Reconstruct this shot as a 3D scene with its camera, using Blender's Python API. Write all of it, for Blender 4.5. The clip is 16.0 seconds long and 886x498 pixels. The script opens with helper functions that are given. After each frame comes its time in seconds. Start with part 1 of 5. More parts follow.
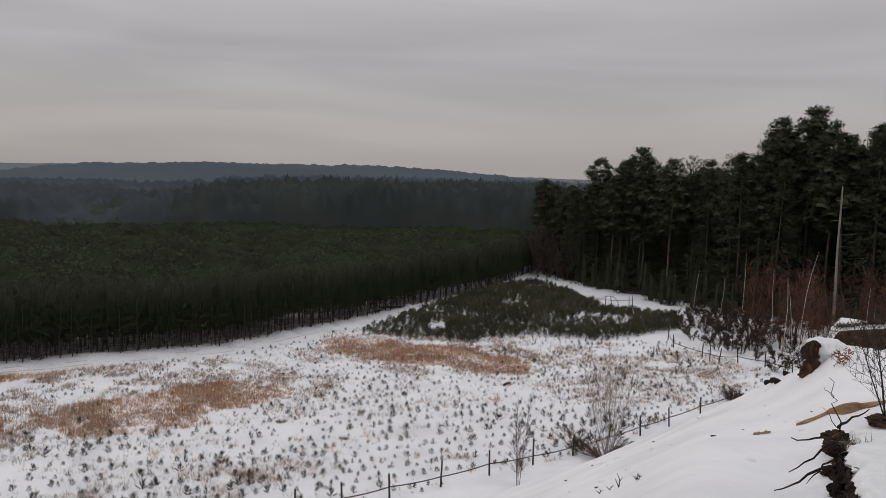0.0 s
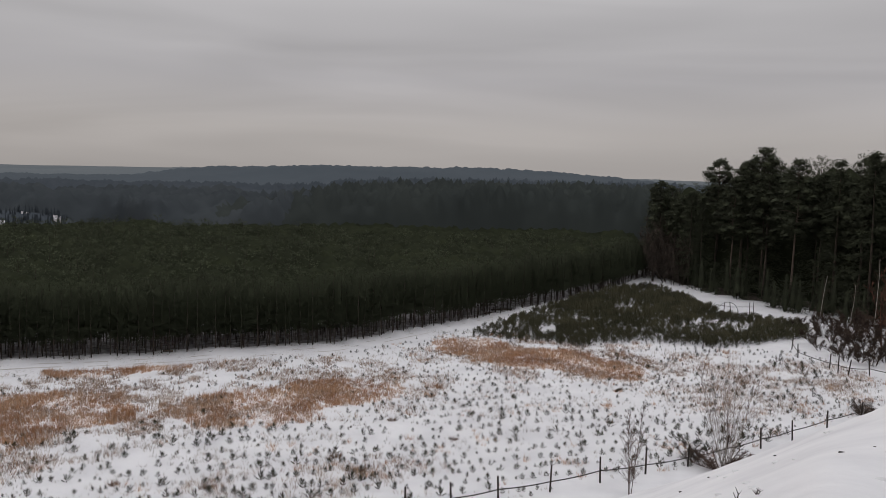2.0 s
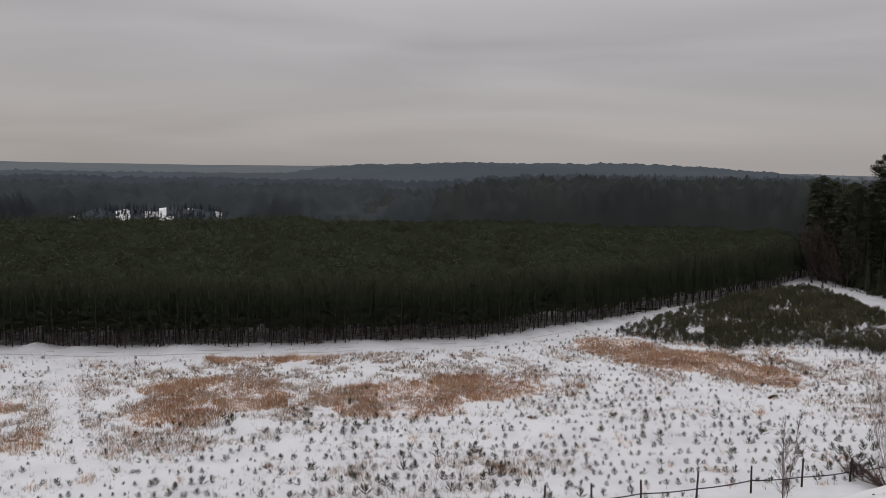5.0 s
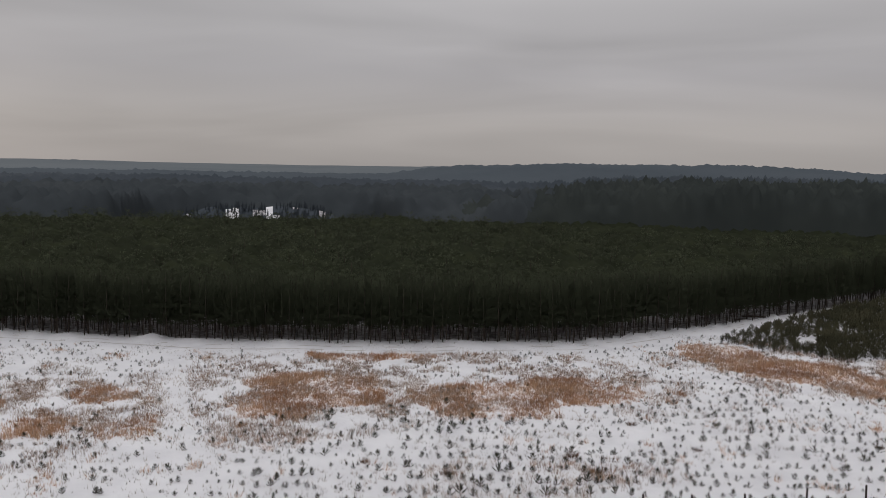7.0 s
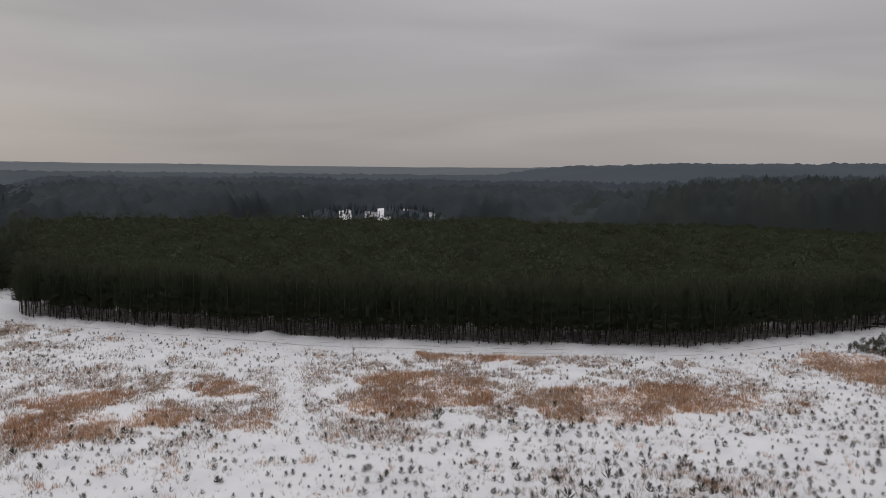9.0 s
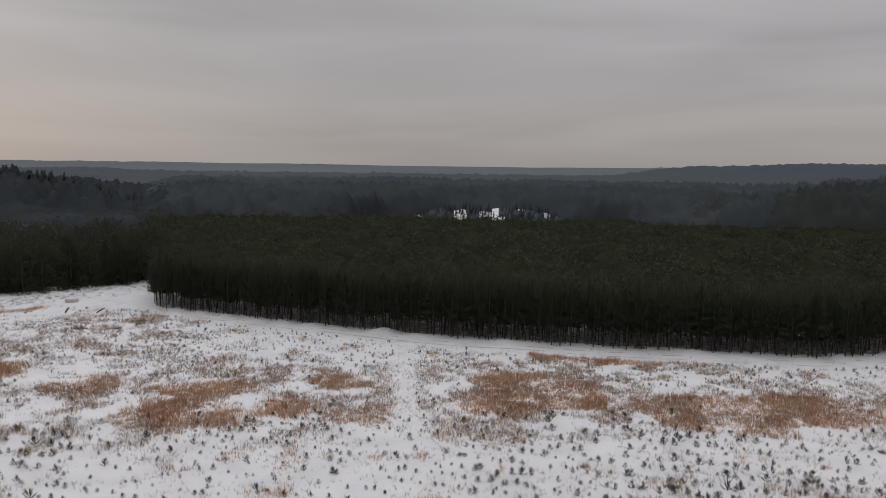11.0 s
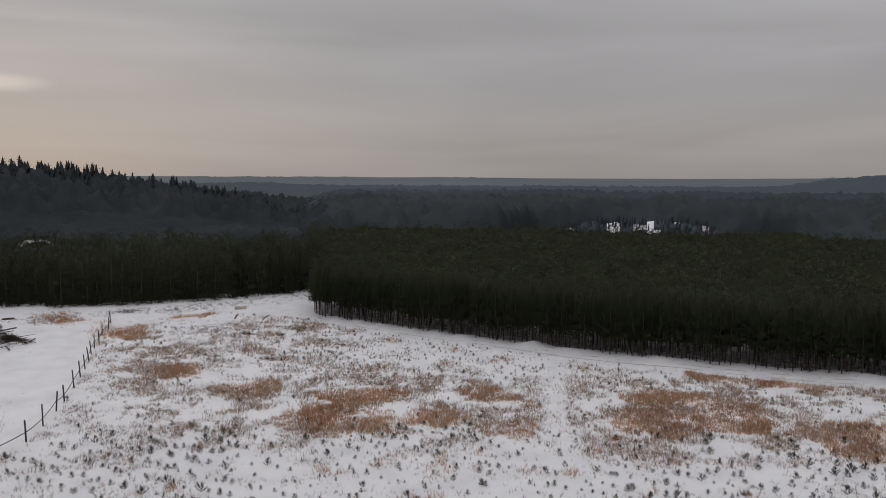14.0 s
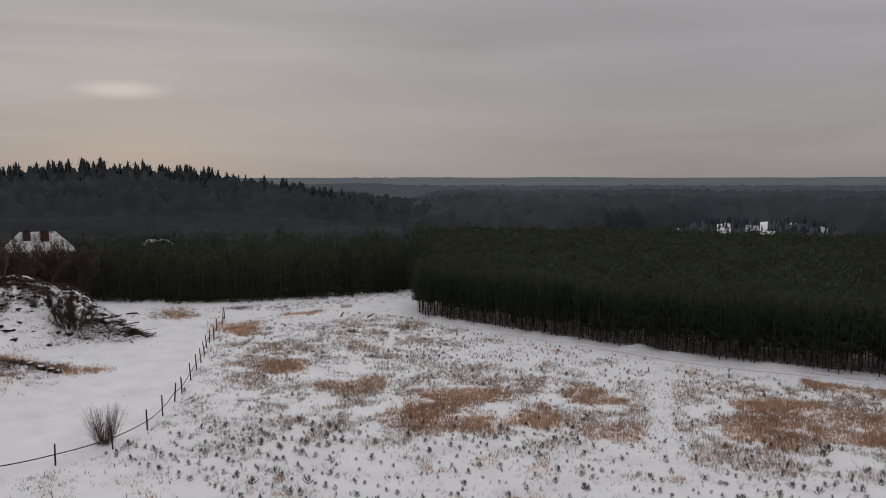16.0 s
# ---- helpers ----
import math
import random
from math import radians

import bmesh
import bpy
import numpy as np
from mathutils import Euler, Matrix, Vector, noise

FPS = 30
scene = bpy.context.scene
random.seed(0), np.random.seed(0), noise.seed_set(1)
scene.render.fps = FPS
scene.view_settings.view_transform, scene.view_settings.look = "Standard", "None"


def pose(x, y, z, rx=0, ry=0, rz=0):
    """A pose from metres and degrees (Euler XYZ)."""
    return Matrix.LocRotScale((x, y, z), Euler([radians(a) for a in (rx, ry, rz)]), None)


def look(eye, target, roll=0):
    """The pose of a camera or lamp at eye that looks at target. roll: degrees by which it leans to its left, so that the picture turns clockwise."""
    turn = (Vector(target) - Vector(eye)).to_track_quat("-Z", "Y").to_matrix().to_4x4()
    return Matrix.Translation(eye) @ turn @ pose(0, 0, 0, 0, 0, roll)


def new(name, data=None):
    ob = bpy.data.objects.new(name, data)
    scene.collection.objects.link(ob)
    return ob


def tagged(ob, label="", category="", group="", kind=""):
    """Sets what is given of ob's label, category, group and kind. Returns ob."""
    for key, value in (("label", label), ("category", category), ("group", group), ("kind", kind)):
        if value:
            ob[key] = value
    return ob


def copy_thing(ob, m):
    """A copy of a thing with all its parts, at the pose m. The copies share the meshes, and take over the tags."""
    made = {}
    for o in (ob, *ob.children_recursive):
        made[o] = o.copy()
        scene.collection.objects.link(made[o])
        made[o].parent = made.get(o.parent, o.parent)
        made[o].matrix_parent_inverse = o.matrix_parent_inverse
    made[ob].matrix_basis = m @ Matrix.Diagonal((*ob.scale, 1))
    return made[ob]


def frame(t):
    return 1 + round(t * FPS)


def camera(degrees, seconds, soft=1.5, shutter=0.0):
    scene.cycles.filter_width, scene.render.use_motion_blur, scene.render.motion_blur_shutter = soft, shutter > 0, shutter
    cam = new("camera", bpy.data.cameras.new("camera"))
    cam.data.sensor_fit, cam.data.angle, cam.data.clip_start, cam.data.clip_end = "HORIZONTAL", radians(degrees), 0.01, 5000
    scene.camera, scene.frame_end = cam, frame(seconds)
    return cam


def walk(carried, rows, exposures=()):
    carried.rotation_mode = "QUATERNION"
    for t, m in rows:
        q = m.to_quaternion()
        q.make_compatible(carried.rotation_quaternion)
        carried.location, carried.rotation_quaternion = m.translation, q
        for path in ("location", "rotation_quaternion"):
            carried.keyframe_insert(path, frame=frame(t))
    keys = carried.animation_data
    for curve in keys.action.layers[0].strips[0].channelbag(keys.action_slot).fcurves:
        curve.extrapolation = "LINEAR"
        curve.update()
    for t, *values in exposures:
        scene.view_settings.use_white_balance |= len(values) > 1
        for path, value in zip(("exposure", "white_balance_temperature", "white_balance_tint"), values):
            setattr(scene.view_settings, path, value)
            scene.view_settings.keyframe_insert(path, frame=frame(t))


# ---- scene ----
from itertools import combinations

# A snowy clear-cut with planted pines below a sandy hill, seen by a camera that turns on the spot.
EYE = 18.0
cam = camera(57.18, 16.0, soft=0.7)
ROWS = [  # seconds, turn to the left, tilt up, lean
    (0.0, 0.00, -5.27, -1.70), (0.5, 2.07, -5.33, -1.70), (1.0, 4.31, -5.33, -1.65), (1.5, 6.18, -5.30, -1.57),
    (2.0, 7.82, -5.33, -1.48), (2.5, 9.38, -5.39, -1.37), (3.0, 10.97, -5.46, -1.26), (3.5, 12.64, -5.57, -1.17),
    (4.0, 14.35, -5.66, -1.09), (6.5, 22.99, -5.85, -1.16), (7.0, 24.78, -5.84, -1.22), (7.5, 26.74, -5.77, -1.17),
    (8.0, 28.55, -5.80, -1.00), (8.5, 30.42, -5.82, -0.89), (9.0, 32.43, -5.87, -0.71), (11.5, 42.47, -5.92, -0.77),
    (12.0, 44.37, -5.81, -0.70), (12.5, 46.11, -5.59, -0.58), (13.0, 47.75, -5.41, -0.41), (13.5, 49.43, -5.26, -0.28),
    (14.0, 51.11, -5.15, -0.21), (14.5, 52.77, -5.12, -0.13), (15.0, 54.62, -5.09, 0.01), (15.5, 56.48, -5.10, 0.11),
    (16.0, 58.33, -5.13, 0.16),
]
walk(cam, [(t, pose(0, 0, EYE, 90 + tilt, lean, turn)) for t, turn, tilt, lean in ROWS], [(0.0, 0.02), (4.0, 0.0), (9.0, -0.09), (12.5, -0.18), (16.0, -0.31)])

# ---------- world and sun ----------
SUN_AZ, SUN_EL = 79.6, 5.6
world = bpy.data.worlds.new("overcast")
scene.world = world
world.use_nodes = True
wt = world.node_tree
wt.nodes.clear()


def wnode(kind, **values):
    n = wt.nodes.new(kind)
    for k, v in values.items():
        n.inputs[k].default_value = v
    return n


def wlink(a, b):
    wt.links.new(a, b)


w_out = wnode("ShaderNodeOutputWorld")
w_co = wnode("ShaderNodeTexCoord")
w_sep = wnode("ShaderNodeSeparateXYZ")
wlink(w_co.outputs["Generated"], w_sep.inputs[0])
# the grey of the cloud deck, from the horizon to the zenith
w_ramp = wnode("ShaderNodeValToRGB")
wlink(w_sep.outputs["Z"], w_ramp.inputs[0])
r_ = w_ramp.color_ramp
r_.elements[0].position, r_.elements[0].color = 0.0, (0.366, 0.342, 0.330, 1)
r_.elements[1].position, r_.elements[1].color = 1.0, (0.88, 0.88, 0.92, 1)
for p_, c_ in ((0.05, (0.392, 0.368, 0.358, 1)), (0.11, (0.400, 0.386, 0.397, 1)), (0.2, (0.463, 0.452, 0.463, 1)), (0.5, (0.665, 0.657, 0.676, 1))):
    e_ = r_.elements.new(p_)
    e_.color = c_
# long streaks of thicker and thinner cloud
w_map = wnode("ShaderNodeMapping")
w_map.inputs["Scale"].default_value = (1.3, 1.3, 11.0)
wlink(w_co.outputs["Generated"], w_map.inputs["Vector"])
w_noise = wnode("ShaderNodeTexNoise", Scale=1.25, Detail=3.0, Roughness=0.45, Distortion=0.6)
wlink(w_map.outputs[0], w_noise.inputs["Vector"])
w_nr = wnode("ShaderNodeMapRange")
for k_, v_ in (("From Min", 0.3), ("From Max", 0.7), ("To Min", 0.87), ("To Max", 1.13)):
    w_nr.inputs[k_].default_value = v_
wlink(w_noise.outputs[0], w_nr.inputs["Value"])
w_mul = wnode("ShaderNodeVectorMath")
w_mul.operation = "MULTIPLY"
wlink(w_ramp.outputs[0], w_mul.inputs[0])
wlink(w_nr.outputs[0], w_mul.inputs[1])
# the veiled sun low behind the clouds
sd = Vector((-math.sin(radians(SUN_AZ)) * math.cos(radians(SUN_EL)), math.cos(radians(SUN_AZ)) * math.cos(radians(SUN_EL)), math.sin(radians(SUN_EL))))
w_off = wnode("ShaderNodeVectorMath")
w_off.operation = "SUBTRACT"
wlink(w_co.outputs["Generated"], w_off.inputs[0])
w_off.inputs[1].default_value = sd
w_flat = wnode("ShaderNodeVectorMath")
w_flat.operation = "MULTIPLY"
wlink(w_off.outputs[0], w_flat.inputs[0])
w_flat.inputs[1].default_value = (1.0, 1.0, 5.0)
w_len = wnode("ShaderNodeVectorMath")
w_len.operation = "LENGTH"
wlink(w_flat.outputs[0], w_len.inputs[0])
w_halo = []
for reach_, gain_ in ((0.75, 0.105), (0.075, 0.2)):
    n_ = wnode("ShaderNodeMapRange")
    n_.interpolation_type = "SMOOTHERSTEP"
    for k_, v_ in (("From Min", 0.0), ("From Max", reach_), ("To Min", gain_), ("To Max", 0.0)):
        n_.inputs[k_].default_value = v_
    wlink(w_len.outputs["Value"], n_.inputs["Value"])
    w_halo.append(n_)
w_gr = wnode("ShaderNodeMath")
wlink(w_halo[0].outputs[0], w_gr.inputs[0])
wlink(w_halo[1].outputs[0], w_gr.inputs[1])
w_glow = wnode("ShaderNodeVectorMath")
w_glow.operation = "MULTIPLY_ADD"
w_glow.inputs[0].default_value = (1.0, 0.87, 0.74)
wlink(w_gr.outputs[0], w_glow.inputs[1])
wlink(w_mul.outputs[0], w_glow.inputs[2])
w_sky = wnode("ShaderNodeTexSky")
w_sky.sky_type, w_sky.sun_disc = "NISHITA", False
w_sky.sun_elevation, w_sky.sun_rotation = radians(SUN_EL), radians(-SUN_AZ)
w_bg = wnode("ShaderNodeBackground", Strength=1.0)
wlink(w_glow.outputs[0], w_bg.inputs["Color"])
w_bg2 = wnode("ShaderNodeBackground", Strength=0.05)
wlink(w_sky.outputs[0], w_bg2.inputs["Color"])
w_mix = wnode("ShaderNodeMixShader", Fac=0.03)
wlink(w_bg.outputs[0], w_mix.inputs[1])
wlink(w_bg2.outputs[0], w_mix.inputs[2])
wlink(w_mix.outputs[0], w_out.inputs["Surface"])
sun = new("sun", bpy.data.lights.new("sun", "SUN"))
sun.data.energy, sun.data.angle, sun.data.color = 0.5, radians(25), (1.0, 0.9, 0.8)
sun.matrix_world = look(sd * 50, (0, 0, 0))

# ---------- materials ----------


def material(name, colours, scale=1.0, rough=0.8, bump=0.0, bump_scale=8.0, island=0.0, stretch=(1, 1, 1), detail=6.0, ob_random=0.0, soft=0.0):
    """A noise-mixed surface: colours is a list of (position, linear colour)."""
    m = bpy.data.materials.new(name)
    m.use_nodes = True
    t = m.node_tree
    b = t.nodes["Principled BSDF"]
    co = t.nodes.new("ShaderNodeTexCoord")
    mp = t.nodes.new("ShaderNodeMapping")
    mp.inputs["Scale"].default_value = stretch
    t.links.new(co.outputs["Object"], mp.inputs[0])
    n1 = t.nodes.new("ShaderNodeTexNoise")
    n1.inputs["Scale"].default_value, n1.inputs["Detail"].default_value = scale, detail
    t.links.new(mp.outputs[0], n1.inputs["Vector"])
    fac = n1.outputs[0]
    if island or ob_random:
        src = t.nodes.new("ShaderNodeNewGeometry").outputs["Random Per Island"] if island else t.nodes.new("ShaderNodeObjectInfo").outputs["Random"]
        k = island or ob_random
        ma = t.nodes.new("ShaderNodeMath")
        ma.operation = "MULTIPLY_ADD"
        t.links.new(src, ma.inputs[0])
        ma.inputs[1].default_value = k
        ad = t.nodes.new("ShaderNodeMath")
        ad.operation = "SUBTRACT"
        t.links.new(fac, ad.inputs[0])
        ad.inputs[1].default_value = k / 2
        t.links.new(ad.outputs[0], ma.inputs[2])
        fac = ma.outputs[0]
    ramp = t.nodes.new("ShaderNodeValToRGB")
    t.links.new(fac, ramp.inputs[0])
    els = ramp.color_ramp.elements
    els[0].position, els[0].color = colours[0][0], (*colours[0][1], 1)
    els[1].position, els[1].color = colours[-1][0], (*colours[-1][1], 1)
    for p, c in colours[1:-1]:
        e = els.new(p)
        e.color = (*c, 1)
    t.links.new(ramp.outputs[0], b.inputs["Base Color"])
    b.inputs["Roughness"].default_value = rough
    b.inputs["Specular IOR Level"].default_value = 0.25
    if bump:
        n2 = t.nodes.new("ShaderNodeTexNoise")
        n2.inputs["Scale"].default_value, n2.inputs["Detail"].default_value = bump_scale, 8.0
        t.links.new(mp.outputs[0], n2.inputs["Vector"])
        bp = t.nodes.new("ShaderNodeBump")
        bp.inputs["Strength"].default_value, bp.inputs["Distance"].default_value = bump, 0.1
        t.links.new(n2.outputs[0], bp.inputs["Height"])
        t.links.new(bp.outputs[0], b.inputs["Normal"])
    if soft:
        # feathery foliage scatters light as a mass: its surface leans towards the sky
        geo = t.nodes.new("ShaderNodeNewGeometry")
        mx = t.nodes.new("ShaderNodeMix")
        mx.data_type = "VECTOR"
        mx.inputs[0].default_value = soft
        t.links.new(geo.outputs["Normal"], mx.inputs[4])
        mx.inputs[5].default_value = (0.0, -0.25, 1.0)
        nz = t.nodes.new("ShaderNodeVectorMath")
        nz.operation = "NORMALIZE"
        t.links.new(mx.outputs[1], nz.inputs[0])
        t.links.new(nz.outputs[0], b.inputs["Normal"])
        b.inputs["Specular IOR Level"].default_value = 0.02
    return m


M_SNOW = material("snow", [(0.25, (0.735, 0.7245, 0.7423)), (0.5, (0.8295, 0.819, 0.8325)), (0.7, (0.882, 0.8715, 0.8802))], 0.35, 0.75, 0.5, 2.2)
M_SNOW_CAP = material("snow cap", [(0.3, (0.73, 0.725, 0.73)), (0.7, (0.82, 0.815, 0.82))], 3.0, 0.75, 0.4, 9.0)
# snow with tree shade, and haze in the clearing, put into its colour
M_SNOW_DIM = material("dimmed snow", [(0.3, (0.174, 0.1522, 0.145)), (0.5, (0.377, 0.3553, 0.3625)), (0.7, (0.696, 0.6815, 0.7032))], 1.3, 0.95, 0.6, 4.0)
M_LITTER = material("needle litter", [(0.3, (0.05, 0.038, 0.03)), (0.55, (0.10, 0.08, 0.065)), (0.75, (0.22, 0.2, 0.19))], 1.2, 0.95, 0.6, 4.0)
M_SAND = material("damp sand", [(0.3, (0.13, 0.075, 0.038)), (0.5, (0.26, 0.15, 0.075)), (0.7, (0.38, 0.26, 0.15))], 2.2, 0.95, 0.8, 9.0)
M_EARTH = material("dark earth", [(0.38, (0.010, 0.007, 0.006)), (0.58, (0.026, 0.015, 0.011)), (0.75, (0.085, 0.036, 0.018))], 2.6, 0.95, 1.0, 12.0)
M_RUST = material("rust-brown earth", [(0.3, (0.035, 0.016, 0.009)), (0.55, (0.085, 0.036, 0.017)), (0.75, (0.16, 0.075, 0.035))], 3.0, 0.95, 1.0, 10.0)
M_TURF = material("brown turf face", [(0.3, (0.022, 0.014, 0.009)), (0.55, (0.052, 0.032, 0.019)), (0.75, (0.115, 0.07, 0.038))], 2.4, 0.95, 1.0, 8.0)
M_NEEDLE = material("young pine needles", [(0.25, (0.0545, 0.0573, 0.0395)), (0.5, (0.0705, 0.0799, 0.0498)), (0.75, (0.094, 0.106, 0.063))], 0.12, 0.9, island=0.08, soft=0.88)
M_NEEDLE_OLD = material("old conifer needles", [(0.25, (0.0432, 0.04455, 0.0324)), (0.5, (0.05805, 0.06345, 0.04185)), (0.75, (0.081, 0.08775, 0.054))], 0.5, 0.85, island=0.12, soft=0.7)
M_SAPLING = material("sapling needles", [(0.25, (0.02448, 0.02664, 0.01728)), (0.5, (0.0396, 0.04248, 0.02664)), (0.75, (0.0756, 0.07056, 0.04032))], 0.5, 0.8, island=0.3, soft=0.25)
M_THICKET = material("olive thicket needles", [(0.25, (0.0549, 0.0525, 0.0342)), (0.5, (0.0878, 0.0854, 0.0525)), (0.75, (0.146, 0.132, 0.0805))], 0.25, 0.85, island=0.3, soft=0.6)
M_BARK = material("pine bark", [(0.3, (0.030, 0.024, 0.020)), (0.6, (0.075, 0.058, 0.046)), (0.8, (0.12, 0.09, 0.07))], 4.0, 0.9, 0.8, 14.0, stretch=(1, 1, 0.3))
M_BARK_PALE = material("pale upper bark", [(0.3, (0.06, 0.045, 0.036)), (0.6, (0.12, 0.09, 0.072)), (0.8, (0.20, 0.155, 0.125))], 3.0, 0.9, 0.8, 14.0, stretch=(1, 1, 0.3))
M_DEAD = material("grey dead wood", [(0.3, (0.10, 0.085, 0.07)), (0.7, (0.27, 0.23, 0.19))], 3.0, 0.9, 0.6, 14.0, stretch=(1, 1, 0.2))
M_RUT = material("trodden snow", [(0.3, (0.475, 0.438, 0.4)), (0.7, (0.688, 0.65, 0.625))], 1.5, 0.9, 0.4, 6.0)
M_BIRCH = material("birch bark", [(0.38, (0.05, 0.04, 0.035)), (0.46, (0.42, 0.38, 0.34)), (0.75, (0.55, 0.51, 0.47))], 5.0, 0.7, 0.2, 12.0, stretch=(1, 1, 3.5))
M_TWIG = material("bare twigs", [(0.3, (0.055, 0.035, 0.028)), (0.7, (0.13, 0.085, 0.065))], 2.0, 0.85)
M_TWIG_RED = material("red-brown twigs", [(0.3, (0.054, 0.024, 0.0165)), (0.7, (0.128, 0.057, 0.0375))], 1.0, 0.85, island=0.2)
M_SCRUB = material("dark brown scrub", [(0.3, (0.034, 0.024, 0.019)), (0.7, (0.090, 0.062, 0.047))], 1.0, 0.9, island=0.3)
M_GRASS = material("dry tan grass", [(0.25, (0.332, 0.166, 0.0891)), (0.5, (0.514, 0.294, 0.168)), (0.75, (0.685, 0.482, 0.325))], 0.25, 0.85, island=0.4)
M_STRAW = material("thin beige grass", [(0.25, (0.20, 0.125, 0.085)), (0.5, (0.34, 0.23, 0.16)), (0.75, (0.48, 0.37, 0.28))], 0.3, 0.9, island=0.5)
M_WEED_BROWN = material("brown withered herbs", [(0.25, (0.07, 0.042, 0.028)), (0.75, (0.19, 0.12, 0.075))], 0.5, 0.9, island=0.5)
M_STALK = material("dry weed stalks", [(0.25, (0.12, 0.095, 0.075)), (0.75, (0.36, 0.29, 0.22))], 0.3, 0.9, island=0.6)
M_WEED_DARK = material("dark dead weeds", [(0.25, (0.035, 0.026, 0.020)), (0.75, (0.12, 0.085, 0.062))], 0.4, 0.9, island=0.5)
M_POST = material("weathered posts", [(0.3, (0.018, 0.015, 0.013)), (0.7, (0.06, 0.048, 0.04))], 5.0, 0.9, 0.6, 20.0)
M_BRICK = material("chimney brick", [(0.3, (0.05, 0.028, 0.024)), (0.7, (0.09, 0.05, 0.042))], 6.0, 0.9, 0.5, 20.0)
M_PLASTER = material("house plaster", [(0.3, (0.42, 0.38, 0.33)), (0.7, (0.55, 0.5, 0.44))], 2.0, 0.9, 0.2, 14.0)
M_ROOF = material("thin snow on tiles", [(0.35, (0.16, 0.13, 0.12)), (0.46, (0.46, 0.45, 0.45)), (0.7, (0.6, 0.59, 0.59))], 1.6, 0.8, 0.3, 9.0)
M_GLASS = material("dark pane", [(0.3, (0.015, 0.017, 0.02)), (0.7, (0.03, 0.032, 0.036))], 1.0, 0.08)
# woods in the distance, haze put into their colours: paler and bluer farther off
# canopy sheet: darker than the needles, shade between sprays put into the colour
M_CANOPY = material("closed pine canopy with shade", [(0.25, (0.0178, 0.0198, 0.0119)), (0.5, (0.0254, 0.0292, 0.017)), (0.75, (0.0358, 0.0405, 0.0221))], 0.16, 0.95, 0.6, 1.6, soft=0.6)
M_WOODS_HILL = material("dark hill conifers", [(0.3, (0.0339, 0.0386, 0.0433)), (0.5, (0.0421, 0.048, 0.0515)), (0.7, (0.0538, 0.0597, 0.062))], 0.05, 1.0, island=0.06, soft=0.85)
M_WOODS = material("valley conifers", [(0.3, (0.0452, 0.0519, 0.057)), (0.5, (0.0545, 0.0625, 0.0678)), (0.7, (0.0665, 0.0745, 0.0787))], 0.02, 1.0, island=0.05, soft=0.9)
M_WOODS_DEEP = material("distant hazed conifers", [(0.3, (0.05805, 0.06885, 0.08065)), (0.5, (0.0675, 0.0783, 0.09038)), (0.7, (0.081, 0.0918, 0.1029))], 0.012, 1.0, soft=0.9)
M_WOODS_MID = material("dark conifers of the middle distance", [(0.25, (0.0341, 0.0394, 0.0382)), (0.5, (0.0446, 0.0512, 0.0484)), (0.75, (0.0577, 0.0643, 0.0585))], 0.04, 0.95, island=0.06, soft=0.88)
# lighter copy of the hill conifers, making up for shade on the steep crowns
M_TOPS_HILL = material("lightened tops of hill conifers", [(0.3, (0.060, 0.068, 0.074)), (0.7, (0.082, 0.090, 0.095))], 0.4, 1.0, island=0.06, soft=0.93)
M_WOODS_FAR = material("far hazed woods", [(0.3, (0.0858, 0.1014, 0.1154)), (0.7, (0.104, 0.1196, 0.1339))], 0.006, 1.0, island=0.04, soft=0.9)
M_RIDGE = material("far hazed ridge", [(0.3, (0.15, 0.1675, 0.1775)), (0.7, (0.175, 0.1925, 0.2025))], 0.004, 1.0, soft=0.9)

# ---------- mesh tools ----------


class Geo:
    """Collects triangles with a material index each."""

    def __init__(self):
        self.v, self.f, self.m, self.n = [], [], [], 0

    def add(self, v, f, mat=0):
        v, f = np.asarray(v, float).reshape(-1, 3), np.asarray(f, int).reshape(-1, 3)
        self.v.append(v)
        self.f.append(f + self.n)
        self.m.append(np.full(len(f), mat))
        self.n += len(v)
        return self

    def arrays(self):
        return np.concatenate(self.v), np.concatenate(self.f), np.concatenate(self.m)


def mesh_of(name, geo, mats, smooth=False):
    v, f, m = geo.arrays() if isinstance(geo, Geo) else geo
    me = bpy.data.meshes.new(name)
    me.vertices.add(len(v))
    me.vertices.foreach_set("co", np.ascontiguousarray(v, np.float32).ravel())
    me.loops.add(f.size)
    me.loops.foreach_set("vertex_index", np.ascontiguousarray(f, np.int32).ravel())
    me.polygons.add(len(f))
    me.polygons.foreach_set("loop_start", np.arange(0, f.size, 3, dtype=np.int32))
    me.polygons.foreach_set("material_index", np.ascontiguousarray(m, np.int32))
    me.polygons.foreach_set("use_smooth", np.full(len(f), smooth))
    for mat in mats if isinstance(mats, (list, tuple)) else [mats]:
        me.materials.append(mat)
    me.update(calc_edges=True)
    return me


def part(name, geo, mats, parent=None, label="", smooth=False):
    """One mesh object, under a thing or under a part."""
    ob = new(name, geo if isinstance(geo, bpy.types.Mesh) else mesh_of(name, geo, mats, smooth))
    if parent:
        ob.parent = parent
    return tagged(ob, label)


def unit(v):
    return v / np.maximum(np.linalg.norm(v, axis=-1, keepdims=True), 1e-9)


